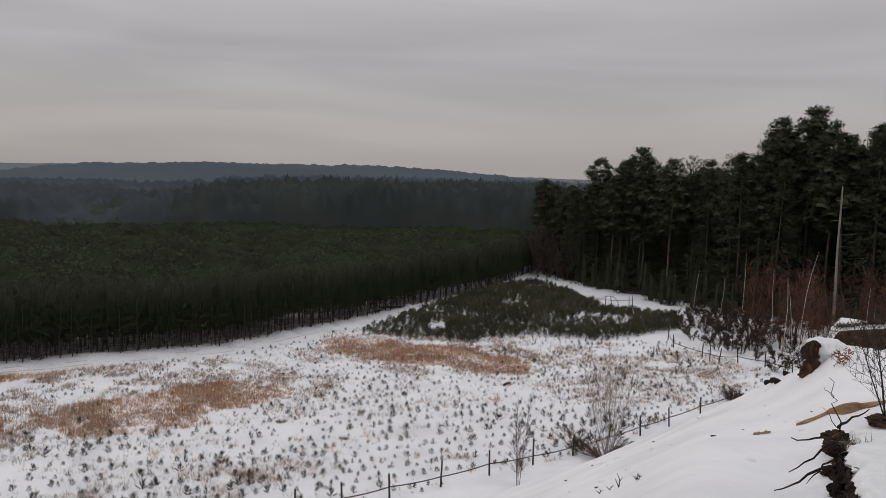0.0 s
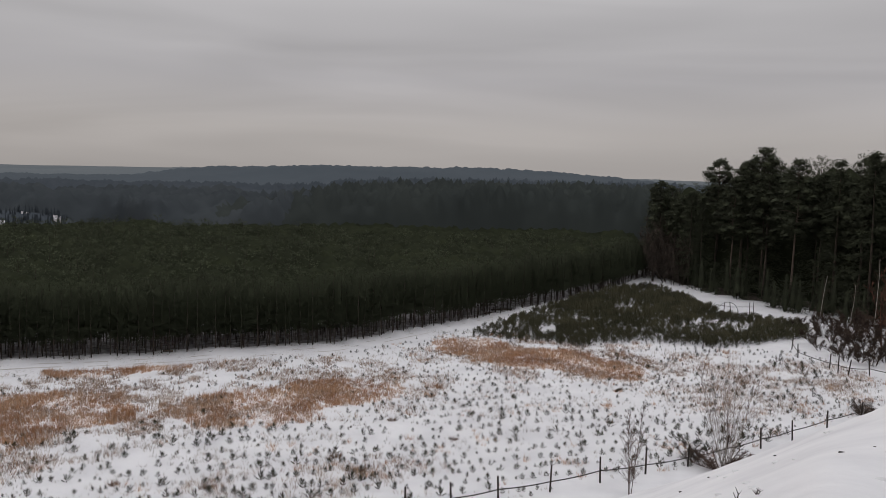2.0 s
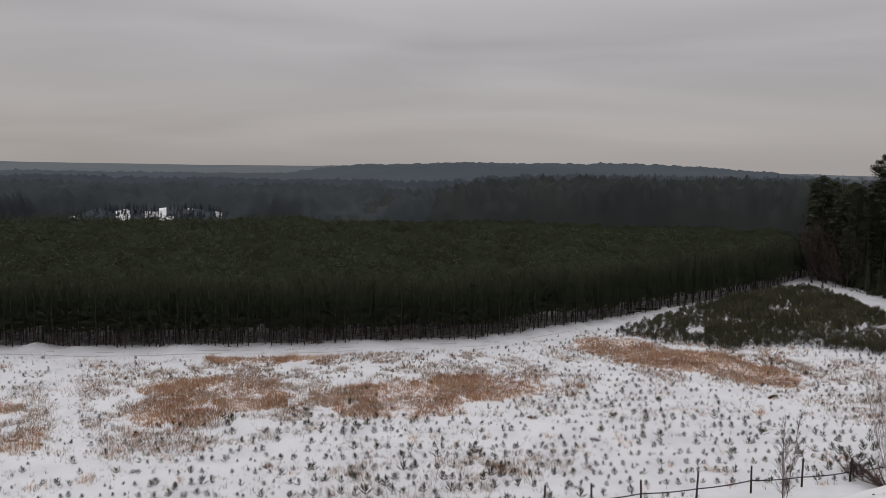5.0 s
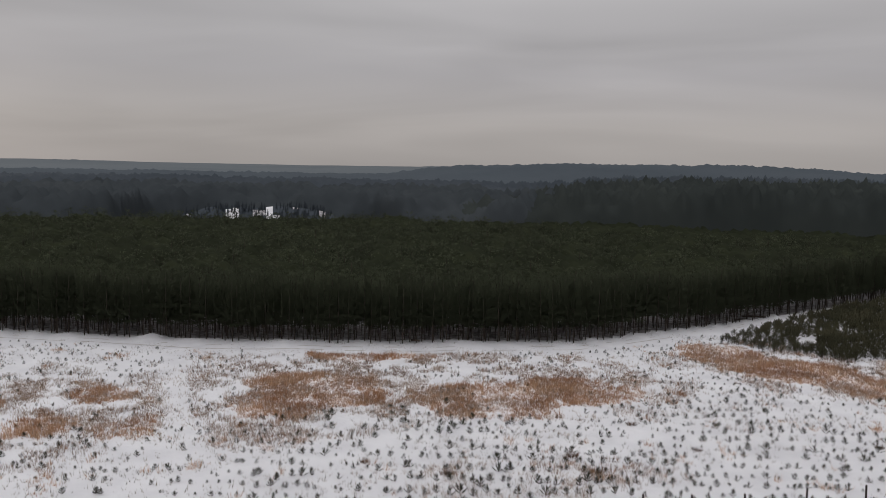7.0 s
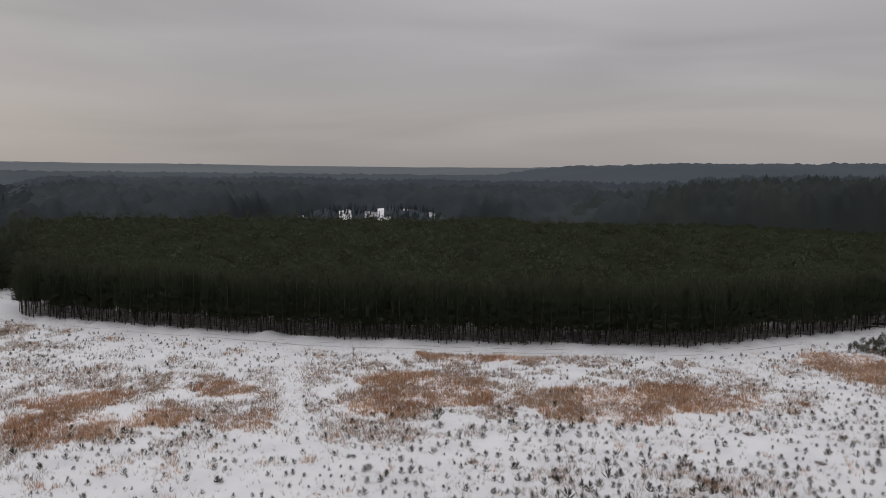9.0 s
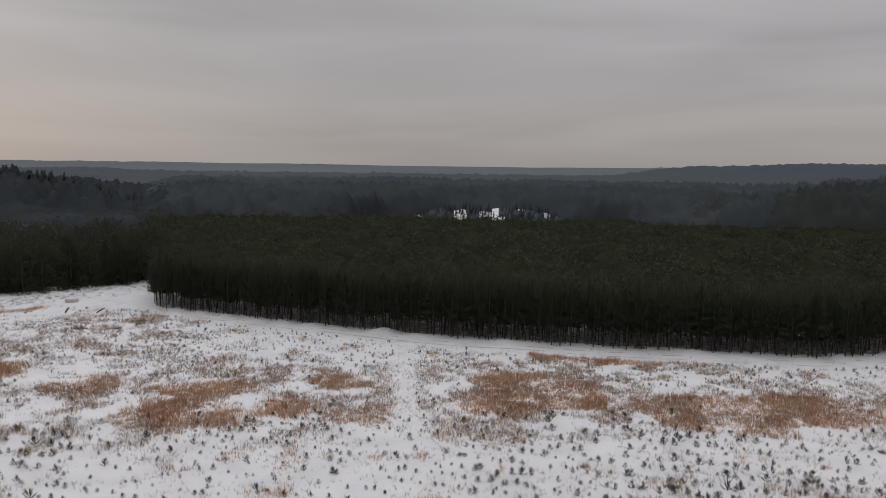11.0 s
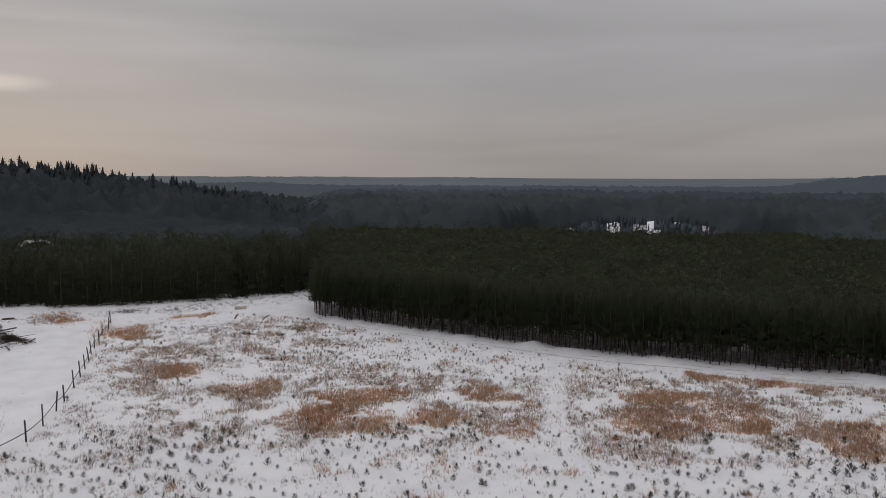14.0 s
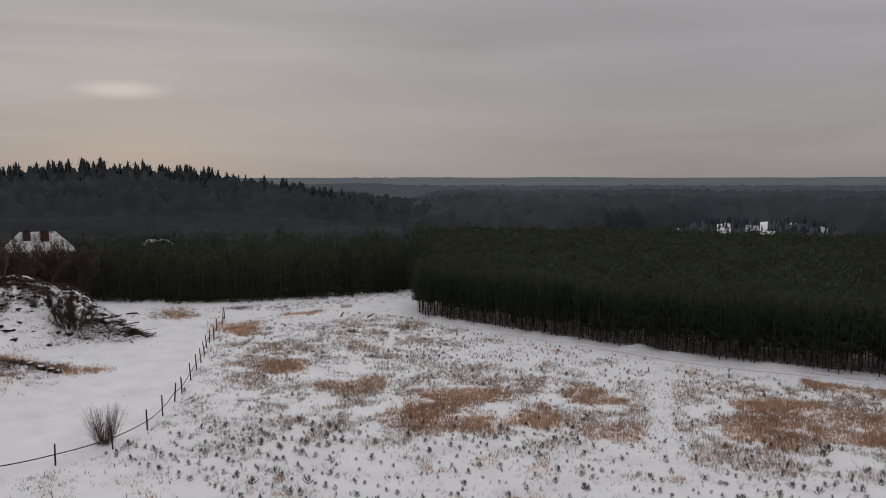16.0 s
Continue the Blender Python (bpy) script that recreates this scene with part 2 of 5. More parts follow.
def tube(geo, pts, radii, sides=5, mat=0):
    """A tapered round stem along points."""
    pts = np.asarray(pts, float)
    n = len(pts)
    d = unit(np.gradient(pts, axis=0))
    ref = np.where(np.abs(d[:, 2:3]) < 0.9, [[0, 0, 1.0]], [[1.0, 0, 0]])
    a = unit(np.cross(d, ref))
    b = np.cross(d, a)
    ang = np.linspace(0, 2 * np.pi, sides, endpoint=False)
    ring = np.cos(ang)[None, :, None] * a[:, None] + np.sin(ang)[None, :, None] * b[:, None]
    v = (pts[:, None] + ring * np.asarray(radii)[:, None, None]).reshape(-1, 3)
    f = []
    for i in range(n - 1):
        for j in range(sides):
            k = (j + 1) % sides
            f += [(i * sides + j, i * sides + k, (i + 1) * sides + k), (i * sides + j, (i + 1) * sides + k, (i + 1) * sides + j)]
    for j in range(1, sides - 1):
        f += [((n - 1) * sides, (n - 1) * sides + j, (n - 1) * sides + j + 1), (0, j + 1, j)]
    return geo.add(v, f, mat)


def spikes(geo, rng, base, way, length, width, mat=0):
    """Thin three-cornered leaves or needle sprays from base points along directions."""
    way = unit(way)
    side = unit(np.cross(way, rng.normal(size=way.shape)))
    length, width = np.broadcast_to(length, len(base))[:, None], np.broadcast_to(width, len(base))[:, None]
    v = np.stack([base - side * width / 2, base + side * width / 2, base + way * length], 1).reshape(-1, 3)
    return geo.add(v, np.arange(len(v)).reshape(-1, 3), mat)


def box(geo, lo, hi, mat=0, turn=0.0, at=(0, 0, 0)):
    x0, y0, z0 = lo
    x1, y1, z1 = hi
    v = np.array([(x, y, z) for z in (z0, z1) for y in (y0, y1) for x in (x0, x1)], float)
    c, s = math.cos(turn), math.sin(turn)
    v = np.stack([c * v[:, 0] - s * v[:, 1], s * v[:, 0] + c * v[:, 1], v[:, 2]], 1) + np.array(at, float)
    f = [(0, 2, 3), (0, 3, 1), (4, 5, 7), (4, 7, 6), (0, 1, 5), (0, 5, 4), (2, 6, 7), (2, 7, 3), (0, 4, 6), (0, 6, 2), (1, 3, 7), (1, 7, 5)]
    return geo.add(v, f, mat)


def scatter(protos, rng, xyz, size, lean=0.0):
    """Copies of the given shapes, turned at random, in one set of arrays."""
    vs, fs, ms, n = [], [], [], 0
    which = rng.integers(0, len(protos), len(xyz))
    turn = rng.uniform(0, 2 * np.pi, len(xyz))
    size = np.broadcast_to(size, len(xyz))
    tilt = rng.normal(size=(len(xyz), 2)) * lean
    for k, (pv, pf, pm) in enumerate(protos):
        w = np.where(which == k)[0]
        if not len(w):
            continue
        c, s, z = np.cos(turn[w])[:, None], np.sin(turn[w])[:, None], size[w][:, None]
        X = (c * pv[:, 0] - s * pv[:, 1]) * z + tilt[w, :1] * pv[:, 2] * z
        Y = (s * pv[:, 0] + c * pv[:, 1]) * z + tilt[w, 1:] * pv[:, 2] * z
        v = np.stack([X, Y, pv[:, 2] * z], -1) + xyz[w][:, None]
        vs.append(v.reshape(-1, 3))
        fs.append((pf[None] + (np.arange(len(w)) * len(pv))[:, None, None]).reshape(-1, 3) + n)
        ms.append(np.tile(pm, len(w)))
        n += len(w) * len(pv)
    return np.concatenate(vs), np.concatenate(fs), np.concatenate(ms)


def step(a, b, x):
    t = np.clip((np.asarray(x, float) - a) / (b - a), 0, 1)
    return t * t * (3 - 2 * t)


GRID = np.random.default_rng(7).uniform(-1, 1, (256, 256))


def ripple(x, y, size):
    """Smooth random relief between -1 and 1, with hills about size metres wide."""
    x, y = np.asarray(x, float) / size, np.asarray(y, float) / size
    i, j = np.floor(x).astype(int), np.floor(y).astype(int)
    u, w = step(0, 1, x - i), step(0, 1, y - j)
    g = lambda a, b: GRID[a % 256, b % 256]
    return (g(i, j) * (1 - u) + g(i + 1, j) * u) * (1 - w) + (g(i, j + 1) * (1 - u) + g(i + 1, j + 1) * u) * w


def polar(az, r):
    """Plan coordinates of a bearing (degrees, to the left of +y) and a distance from the hilltop."""
    az = np.radians(az)
    return -np.sin(az) * r, np.cos(az) * r


def bearing(x, y):
    return np.degrees(np.arctan2(-np.asarray(x, float), np.asarray(y, float))), np.hypot(x, y)


# ---------- plan ----------
EDGE = [(-91, 52), (-57, 63), (-39, 72), (-22, 82.5), (-12, 96), (2, 119), (9, 132), (19, 158)]  # front of the pine plantation
_t = np.linspace(0, len(EDGE) - 1, 200)
EDGE_XY = np.stack([np.interp(_t, range(len(EDGE)), [p[k] for p in EDGE]) for k in (0, 1)], 1)
EDGE_AZ, EDGE_R = bearing(EDGE_XY[:, 0], EDGE_XY[:, 1])


def edge_r(az):
    return np.interp(az, EDGE_AZ[::-1], EDGE_R[::-1])


def right_r(az):
    """Front of the old wood."""
    return np.interp(az, [-40, -26.3, -22, -18.4, -12.7, -10.8, -8.8, -6.8], [108, 116, 119, 123, 132, 135, 146, 159])


def right_h(az):
    return np.interp(az, [-40, -28, -25, -21, -18.5, -14, -11.5, -9, -6.5], [26, 26.5, 27, 25.5, 22.8, 22, 20.5, 17.5, 16])


def left_r(az):
    """Front of the wood beyond the clearing."""
    return np.interp(az, [60, 65.7, 69.6, 75.3, 80.3, 94], [126, 121.5, 118.5, 118.5, 124.5, 134])


def hill(az, r):
    """The sandy hill under the eye: a cone to a crest line, then a steep fall to the field."""
    u = -az - 3.4
    el = np.where(u > 0, -22.2 + 0.33 * u + 0.0082 * u * u, -22.2 + 0.45 * u)
    el = np.clip(el, -34, -22.2 + 0.33 * 23 + 0.0082 * 529 + 0.12 * np.clip(u - 23, 0, 30))
    rc = np.where(u > 0, 44 - 0.5 * np.clip(u, 0, 30), EYE / np.tan(np.radians(-el)))
    zc = EYE + rc * np.tan(np.radians(el))
    t = np.clip(r / rc, 0, 1)
    sag = 1.7 * step(14, 24, u)
    inner = 16.3 + (zc - 16.3) * t - sag * 4 * t * (1 - t)
    return np.where(r < rc, inner, zc - (r - rc) * 0.75)


def ground_z(x, y):
    az, r = bearing(x, y)
    z = 0.10 * ripple(x, y, 9.0) + 0.05 * ripple(x, y, 3.1) * step(400, 100, r)
    # berm of pushed snow between the track and the plantation
    d = r - edge_r(az)
    on = step(-8, -2, az) * step(61, 58, az)
    z = z + on * np.exp(-((d + 0.9) / 0.7) ** 2) * (0.2 + 0.18 * ripple(x, y, 2.3) + 0.3 * step(0.3, 0.9, ripple(x, y, 5.5)))
    # spoil heap beyond the fence
    hx, hy = polar(86.5, 107)
    q = ((x - hx) / 13) ** 2 + ((y - hy) / 10) ** 2
    z = z + 5.4 * np.exp(-q ** 2 * 1.2) * (1 + 0.12 * ripple(x, y, 3.4) + 0.08 * ripple(x, y, 1.3))
    hx, hy = polar(88.5, 80)
    z = z + 2.0 * np.exp(-(((x - hx) / 7) ** 2 + ((y - hy) / 4) ** 2)) * (1 + 0.3 * ripple(x, y, 2.0))
    # wooded rise behind the houses
    hx, hy = polar(81, 300)
    z = z + 10.5 * np.exp(-(((x - hx) / 85) ** 2 + ((y - hy) / 62) ** 2))
    # shallow valley behind the plantation, rising to the far hills
    low = EYE + r * np.tan(np.radians(-3.6 + 3.1 * step(200, 1000, r))) - 14
    z = z + step(195, 260, r) * step(14, 24, az) * step(65, 57, az) * low * step(1500, 900, r)
    rise = EYE + 1800 * np.tan(np.radians(0.06 + 0.27 * np.exp(-((az - 15) / 11) ** 2) - 0.12 * np.exp(-((az - 38) / 9) ** 2))) - 13
    z = z + step(900, 1800, r) * (rise + 4.0 * ripple(x, y, 240))
    # wooded swell that closes the valley
    z = z + 15.5 * step(620, 900, r) * step(31, 23, az) * step(-14, 3, az) * step(1500, 1050, r) * (1 + 0.1 * ripple(x, y, 70))
    # snowy clearing far behind the plantation
    z = np.maximum(z, 7.5 * np.exp(-((az - 37.3) / 6.8) ** 4 - ((r - 234) / 16) ** 2) - 2.2 + 0.7 * ripple(x, y, 6.0) + 0.4 * ripple(x, y, 2.5))
    # cut branches heaped on a hump beside the track
    z = z + 1.5 * np.exp(-((az - 80.9) / 1.5) ** 2 - ((r - 97) / 1.6) ** 2) * (1 + 0.4 * ripple(x, y, 1.0))
    # shelf with a broken sandy face below the old wood
    shelf = 9.3 + 0.6 * ripple(x, y, 6.0) + 0.2 * ripple(x, y, 2.0)
    z = z + shelf * step(-23.6, -26.6, az) * step(-70, -50, az) * step(54 + 1.2 * ripple(x, y, 5.0), 57.5, r) * step(76, 61, r)
    h = hill(az, r) + 0.12 * ripple(x, y, 4.0) * step(4, 10, r)
    back = step(100, 130, np.abs(az + 10))
    h = h * (1 - back) + np.where(r < 120, 16.0, 16.0 - (r - 120) * 0.2) * back
    return np.maximum(z, h)


# ---------- ground ----------
az_ = np.concatenate([np.arange(-180, -40, 5.0), np.arange(-40, 96, 0.45), np.arange(96, 180, 5.0)])
r_ring = np.concatenate([[0.01, 2, 4], 6 * 1.024 ** np.arange(0, 283)])
A, RR = np.meshgrid(az_, r_ring)
X, Y = polar(A, RR)
X, Y = X - 0.37, Y + 0.21
Z = ground_z(X, Y)
na, nr = len(az_), len(r_ring)
idx = np.arange(na * nr).reshape(nr, na)
i00, i10, i01, i11 = idx[:-1], idx[1:], np.roll(idx, -1, 1)[:-1], np.roll(idx, -1, 1)[1:]
F = np.concatenate([np.stack([i00, i01, i11], -1).reshape(-1, 3), np.stack([i00, i11, i10], -1).reshape(-1, 3)])
V = np.stack([X, Y, Z], -1).reshape(-1, 3)
C = V[np.stack([i00, i01, i11, i10], -1).reshape(-1, 4)].mean(1)
C = np.concatenate([C, C])
caz, cr = bearing(C[:, 0], C[:, 1])
sand = (caz < -24.2) & (caz > -45) & (cr > 52) & (cr < 57.6 + 0.9 * ripple(C[:, 0], C[:, 1], 2.5)) & (C[:, 2] > 5.0)
patchy = np.tile(np.random.default_rng(3).random(len(C) // 2), 2)
spots_ = ripple(C[:, 0], C[:, 1], 3.2) > np.where((np.abs(caz - 36.5) < 0.5) | (np.abs(caz - 39.3) < 0.3), 0.0, 0.6)
clearing = (np.abs(caz - 37.3) < 6.6) & (np.abs(cr - 226) < 18) & spots_
# clearing snow outside these bright spots is dimmed in colour for haze
bright = (np.abs(caz - 36.5) < 0.5) | (np.abs(caz - 39.3) < 0.3)
deep = ((caz > -7) & (caz < 60.2) & (cr > edge_r(caz) + 11.0 + 4.0 * patchy)) | ((caz >= 60.2) & (cr > left_r(caz) + 3)) | ((caz <= -7) & (cr > right_r(caz) + 1) & (caz > -40))
# ground kinds 3, 4 and 6 wear wood colours with haze in them
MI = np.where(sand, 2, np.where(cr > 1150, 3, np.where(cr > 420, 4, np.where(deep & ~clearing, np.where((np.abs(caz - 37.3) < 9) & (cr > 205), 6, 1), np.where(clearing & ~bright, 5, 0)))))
ground = part("ground", (V, F, MI), [M_SNOW, M_LITTER, M_TURF, M_RIDGE, M_WOODS_FAR, M_SNOW_DIM, M_WOODS_DEEP], smooth=True)
# sheet of greyed snow under the first plantation rows, its colour standing for shade
fa = np.arange(-6.9, 60.2, 0.2)
fd = np.array([0.3, 0.6, 1.0, 1.6, 2.4, 3.4, 4.6, 6.0, 7.6, 9.5, 11.5, 14.0])
FA, FD = np.meshgrid(fa, fd, indexing="ij")
FX, FY = polar(FA, edge_r(FA) + FD)
FX, FY = polar(FA, edge_r(FA) + FD + 0.35 * ripple(FX, FY, 1.2) * (FD < 2))
fv = np.stack([FX, FY, ground_z(FX, FY) + np.where(FD < 0.5, -0.02, 0.05)], -1).reshape(-1, 3)
fi = np.arange(len(fv)).reshape(FA.shape)
ff = np.concatenate([np.stack([fi[:-1, :-1], fi[1:, :-1], fi[1:, 1:]], -1).reshape(-1, 3), np.stack([fi[:-1, :-1], fi[1:, 1:], fi[:-1, 1:]], -1).reshape(-1, 3)])
floor_ob = part("forest_floor", Geo().add(fv, ff), M_SNOW_DIM, smooth=True)
tagged(floor_ob, "snow under the young pines, greyed for their shade", "ground", kind="structure")
tagged(ground, "snow-covered field and hillside with bare sand patches", "ground", kind="structure")

# ---------- shapes of trees ----------


def wobble(rng, h, n, amount):
    z = np.linspace(0, h, n)
    p = np.cumsum(rng.normal(size=(n, 2)) * amount, 0)
    p -= p[:1]
    return np.column_stack([p, z])


def pine_crown(rng, h, low, reach, levels, arms, per, length, width, rise=(0.25, 0.9), full=0.0, power=0.75):
    """Whorls of needle sprays: a rounded cone from low (a share of the height) to the tip."""
    base, way, fine_ = [], [], []
    for k in range(levels):
        u = (k + rng.uniform(0, 0.8)) / levels
        z = h * (low + (1 - low) * u * 0.93)
        shape = (1 - u) ** power * min(1.0, 0.45 + u * 4 + full) + 0.07
        for a in range(arms):
            t = rng.uniform(0, 2 * np.pi)
            R = reach * shape * rng.uniform(0.65, 1.15)
            up = rise[0] + (rise[1] - rise[0]) * u
            out = np.array([math.cos(t), math.sin(t), up])
            for s in (0.4, 0.7, 1.0):
                if s < 1 and rng.random() < 0.15:
                    continue
                c = np.array([0, 0, z]) + out * R * s + np.array([0, 0, 0.12 * R * s * s])
                for q in range(per):
                    base.append(c + rng.normal(size=3) * 0.05 * reach)
                    way.append(out * 0.8 + rng.normal(size=3) * 0.7 + (0, 0, 0.12))
                    fine_.append(1.1 - 0.68 * u)
    base, way, fine_ = np.array(base), np.array(way), np.array(fine_)
    g = Geo()
    n = len(base)
    return spikes(g, rng, base, way, length * fine_ * rng.uniform(0.7, 1.25, n), width * fine_ ** 0.5 * rng.uniform(0.7, 1.2, n))


def crown_body(g, rng, h, low, reach, full=0.0, share=0.62, sides=7, rings=5, power=0.75):
    """The shaded mass of inner foliage that the sprays grow out of."""
    if not share:
        return g
    v, f = [], []
    for k in range(rings):
        u = k / rings
        shape = (1 - u) ** power * min(1.0, 0.45 + u * 4 + full) + 0.05
        for j in range(sides):
            t = 2 * np.pi * (j + 0.5 * (k % 2)) / sides + rng.normal() * 0.12
            q = reach * share * shape * rng.uniform(0.72, 1.22)
            v.append((math.cos(t) * q, math.sin(t) * q, h * (low + (1 - low) * u * 0.95) + rng.normal() * (0.3 if k == 0 else 0.14) * reach))
    v += [(0, 0, h), (0, 0, h * (low + 0.03))]
    top, foot = len(v) - 2, len(v) - 1
    for k in range(rings - 1):
        for j in range(sides):
            a, b = k * sides + j, k * sides + (j + 1) % sides
            f += [(a, b, b + sides), (a, b + sides, a + sides)]
    for j in range(sides):
        k = (j + 1) % sides
        f += [((rings - 1) * sides + j, (rings - 1) * sides + k, top), (k, j, foot)]
    g.add(v, f)
    return g


ICO = (0.0, 1.0, (1 + 5 ** 0.5) / 2)
ICO_V = np.array([[p[(c - r) % 3] for c in range(3)] for r in range(3) for p in [(ICO[0], a, b) for a in (-1.0, 1.0) for b in (-ICO[2], ICO[2])]]) / 1.9
ICO_F = [(a, b, c) for a, b, c in combinations(range(12), 3) if max(np.linalg.norm(ICO_V[a] - ICO_V[b]), np.linalg.norm(ICO_V[b] - ICO_V[c]), np.linalg.norm(ICO_V[a] - ICO_V[c])) < 1.2]


def clump(g, rng, at, wide, high, sprays, length, width):
    """A pad of needles at a branch end: an uneven core bristling with sprays."""
    core = ICO_V * rng.uniform(0.35, 0.7, (12, 1)) * (wide, wide, high)
    g.add(core + np.asarray(at), ICO_F)
    d = unit(rng.normal(size=(sprays, 3)) + (0, 0, 0.25))
    spikes(g, rng, np.asarray(at) + d * rng.uniform(0.5, 0.9, (sprays, 1)) * (wide, wide, high), d * (1, 1, 0.8) + rng.normal(size=(sprays, 3)) * 0.35 + (0, 0, 0.15),
           length * rng.uniform(0.6, 1.25, sprays), width * rng.uniform(0.7, 1.2, sprays))


def young_pine_parts(rng, h):
    trunk = Geo()
    p = wobble(rng, h * 0.96, 5, 0.035)
    tube(trunk, p, np.linspace(0.058, 0.014, 5), 6)
    for k in range(14):  # dead lower branches
        t, z = rng.uniform(0, 6.28), h * rng.uniform(0.12, 0.42)
        L = rng.uniform(0.4, 0.9)
        tube(trunk, [(0, 0, z), (L * math.cos(t), L * math.sin(t), z + rng.uniform(-0.1, 0.15))], (0.012, 0.005), 3)
    low = rng.uniform(0.22, 0.34)
    return trunk, pine_crown(rng, h, low, 1.15, 15, 6, 7, 0.34, 0.07, rise=(0.1, 0.8), full=0.5)


def merged(geo_mats):
    g = Geo()
    for geo, mat in geo_mats:
        v, f, _ = geo.arrays()
        g.add(v, f, mat)
    return g.arrays()


def plain_pine(rng, h, low, reach, levels, arms, per, length, width, stem=0.07, full=0.0, sides=6, rings=4, power=0.75, rise=(0.2, 0.7), share=0.0):
    """A lighter tree for the inside of a wood: trunk and crown in one."""
    t = Geo()
    tube(t, [(0, 0, -0.3), (rng.normal() * 0.05, rng.normal() * 0.05, h * 0.9)], (stem, stem * 0.25), 4)
    return merged([(t, 0), (crown_body(pine_crown(rng, h, low, reach, levels, arms, per, length, width, rise, full, power), rng, h, low + 0.1, reach, full, share, sides, rings, power), 1)])


def old_pine_parts(rng, h):
    trunk, g = Geo(), Geo()
    p = wobble(rng, h * 0.95, 7, 0.16)
    tube(trunk, p, np.linspace(0.2, 0.05, 7), 7)
    low = rng.uniform(0.40, 0.52)
    for k in range(58):
        u = (k + rng.random()) / 58
        z = h * (low + (0.97 - low) * u)
        o = np.array([np.interp(z, p[:, 2], p[:, 0]), np.interp(z, p[:, 2], p[:, 1]), z])
        t = k * 2.4 + rng.normal() * 0.4
        R = h * 0.145 * (1 - u ** 2.4) ** 0.7 * (0.55 + 0.45 * min(1, u * 3.5)) * rng.uniform(0.55, 1.15) + 0.15
        end = o + np.array([R * math.cos(t), R * math.sin(t), R * rng.uniform(0.0, 0.45)])
        tube(trunk, [o, (o + end) / 2 + (0, 0, 0.06 * R), end], (0.05, 0.032, 0.012), 3)
        wide = rng.uniform(0.75, 1.3) * (1 - 0.35 * u)
        clump(g, rng, end, wide, wide * 0.72, 90, 0.36, 0.10)
        if R > 1.4:
            side = rng.normal(size=3) * (0.5, 0.5, 0.2)
            clump(g, rng, o + (end - o) * 0.55 + side, wide * 0.9, wide * 0.65, 60, 0.36, 0.10)
    clump(g, rng, p[-1] + (0, 0, 0.1), 0.55, 0.7, 40, 0.35, 0.1)
    for k in range(5):  # dead snags below the crown
        t, z = rng.uniform(0, 6.28), h * rng.uniform(0.2, low)
        o = np.array([np.interp(z, p[:, 2], p[:, 0]), np.interp(z, p[:, 2], p[:, 1]), z])
        tube(trunk, [o, o + np.array([math.cos(t), math.sin(t), 0.1]) * rng.uniform(0.5, 1.5)], (0.03, 0.008), 3)
    return trunk, g


def spruce_parts(rng, h):
    trunk = Geo()
    tube(trunk, wobble(rng, h * 0.97, 5, 0.05), np.linspace(0.22, 0.03, 5), 6)
    base, way = [], []
    for k in range(34):
        u = (k + rng.uniform(0, 0.7)) / 34
        z = h * (0.14 + 0.85 * u)
        R0 = h * 0.15 * (1 - u) ** 0.85 + 0.25
        for a in range(6):
            t = rng.uniform(0, 6.28)
            R = R0 * rng.uniform(0.7, 1.15)
            for s in (0.35, 0.6, 0.85, 1.0):
                c = np.array([math.cos(t) * R * s, math.sin(t) * R * s, z - 0.28 * R * s + 0.1 * R * s * s])
                for q in range(5):
                    base.append(c + rng.normal(size=3) * 0.2)
                    way.append((math.cos(t) + rng.normal() * 0.7, math.sin(t) + rng.normal() * 0.7, rng.normal() * 0.25 - 0.35))
    g = Geo()
    n = len(base)
    spikes(g, rng, np.array(base), np.array(way), rng.uniform(0.4, 0.75, n), rng.uniform(0.08, 0.16, n))
    return trunk, g


def bare_stem(rng, h, spread, depth=3, thick=0.05, twigs=5, ring=0.1, reach=1.0):
    """One leafless stem, and the twigs that fork from it."""
    st, tw = Geo(), Geo()

    def fork(p, d, L, rad, level):
        n = (5, 3, 2)[min(level, 2)]
        pts = [p]
        for i in range(n):
            d = unit(d + rng.normal(size=3) * (0.09 if level else 0.045) + np.array([0, 0, 0.05]))
            pts.append(pts[-1] + d * L / n)
        tube(st if level == 0 else tw, pts, np.linspace(rad, rad * 0.3, n + 1), 5 if level == 0 else 3)
        if level + 1 < depth:
            for k in range(twigs if level else twigs * 3):
                s = rng.uniform(0.12, 0.98)
                i = min(n - 1, int(s * n))
                q = pts[i] + (pts[i + 1] - pts[i]) * (s * n - i)
                o = unit(d + unit(rng.normal(size=3)) * 0.85 + np.array([0, 0, 0.1]))
                fork(q, o, L * rng.uniform(0.16, 0.34) * (1.2 - 0.75 * s) * reach, max(rad * 0.3, 0.0065), level + 1)

    t = rng.uniform(0, 6.28)
    k = spread * rng.uniform(0.15, 1)
    fork(np.array([math.cos(t) * ring, math.sin(t) * ring, 0]), unit(np.array([math.cos(t) * k, math.sin(t) * k, 1.0])), h * rng.uniform(0.65, 1.0), thick * rng.uniform(0.6, 1), 0)
    return st, tw


def thing(name, at, label, category, group="", turn=0.0, size=1.0):
    e = new(name)
    e.matrix_basis = Matrix.LocRotScale(at, Euler((0, 0, turn)), (size,) * 3)
    return tagged(e, label, category, group)


def place(x, y, sink=0.0):
    return (float(x), float(y), float(ground_z(x, y)) - sink)


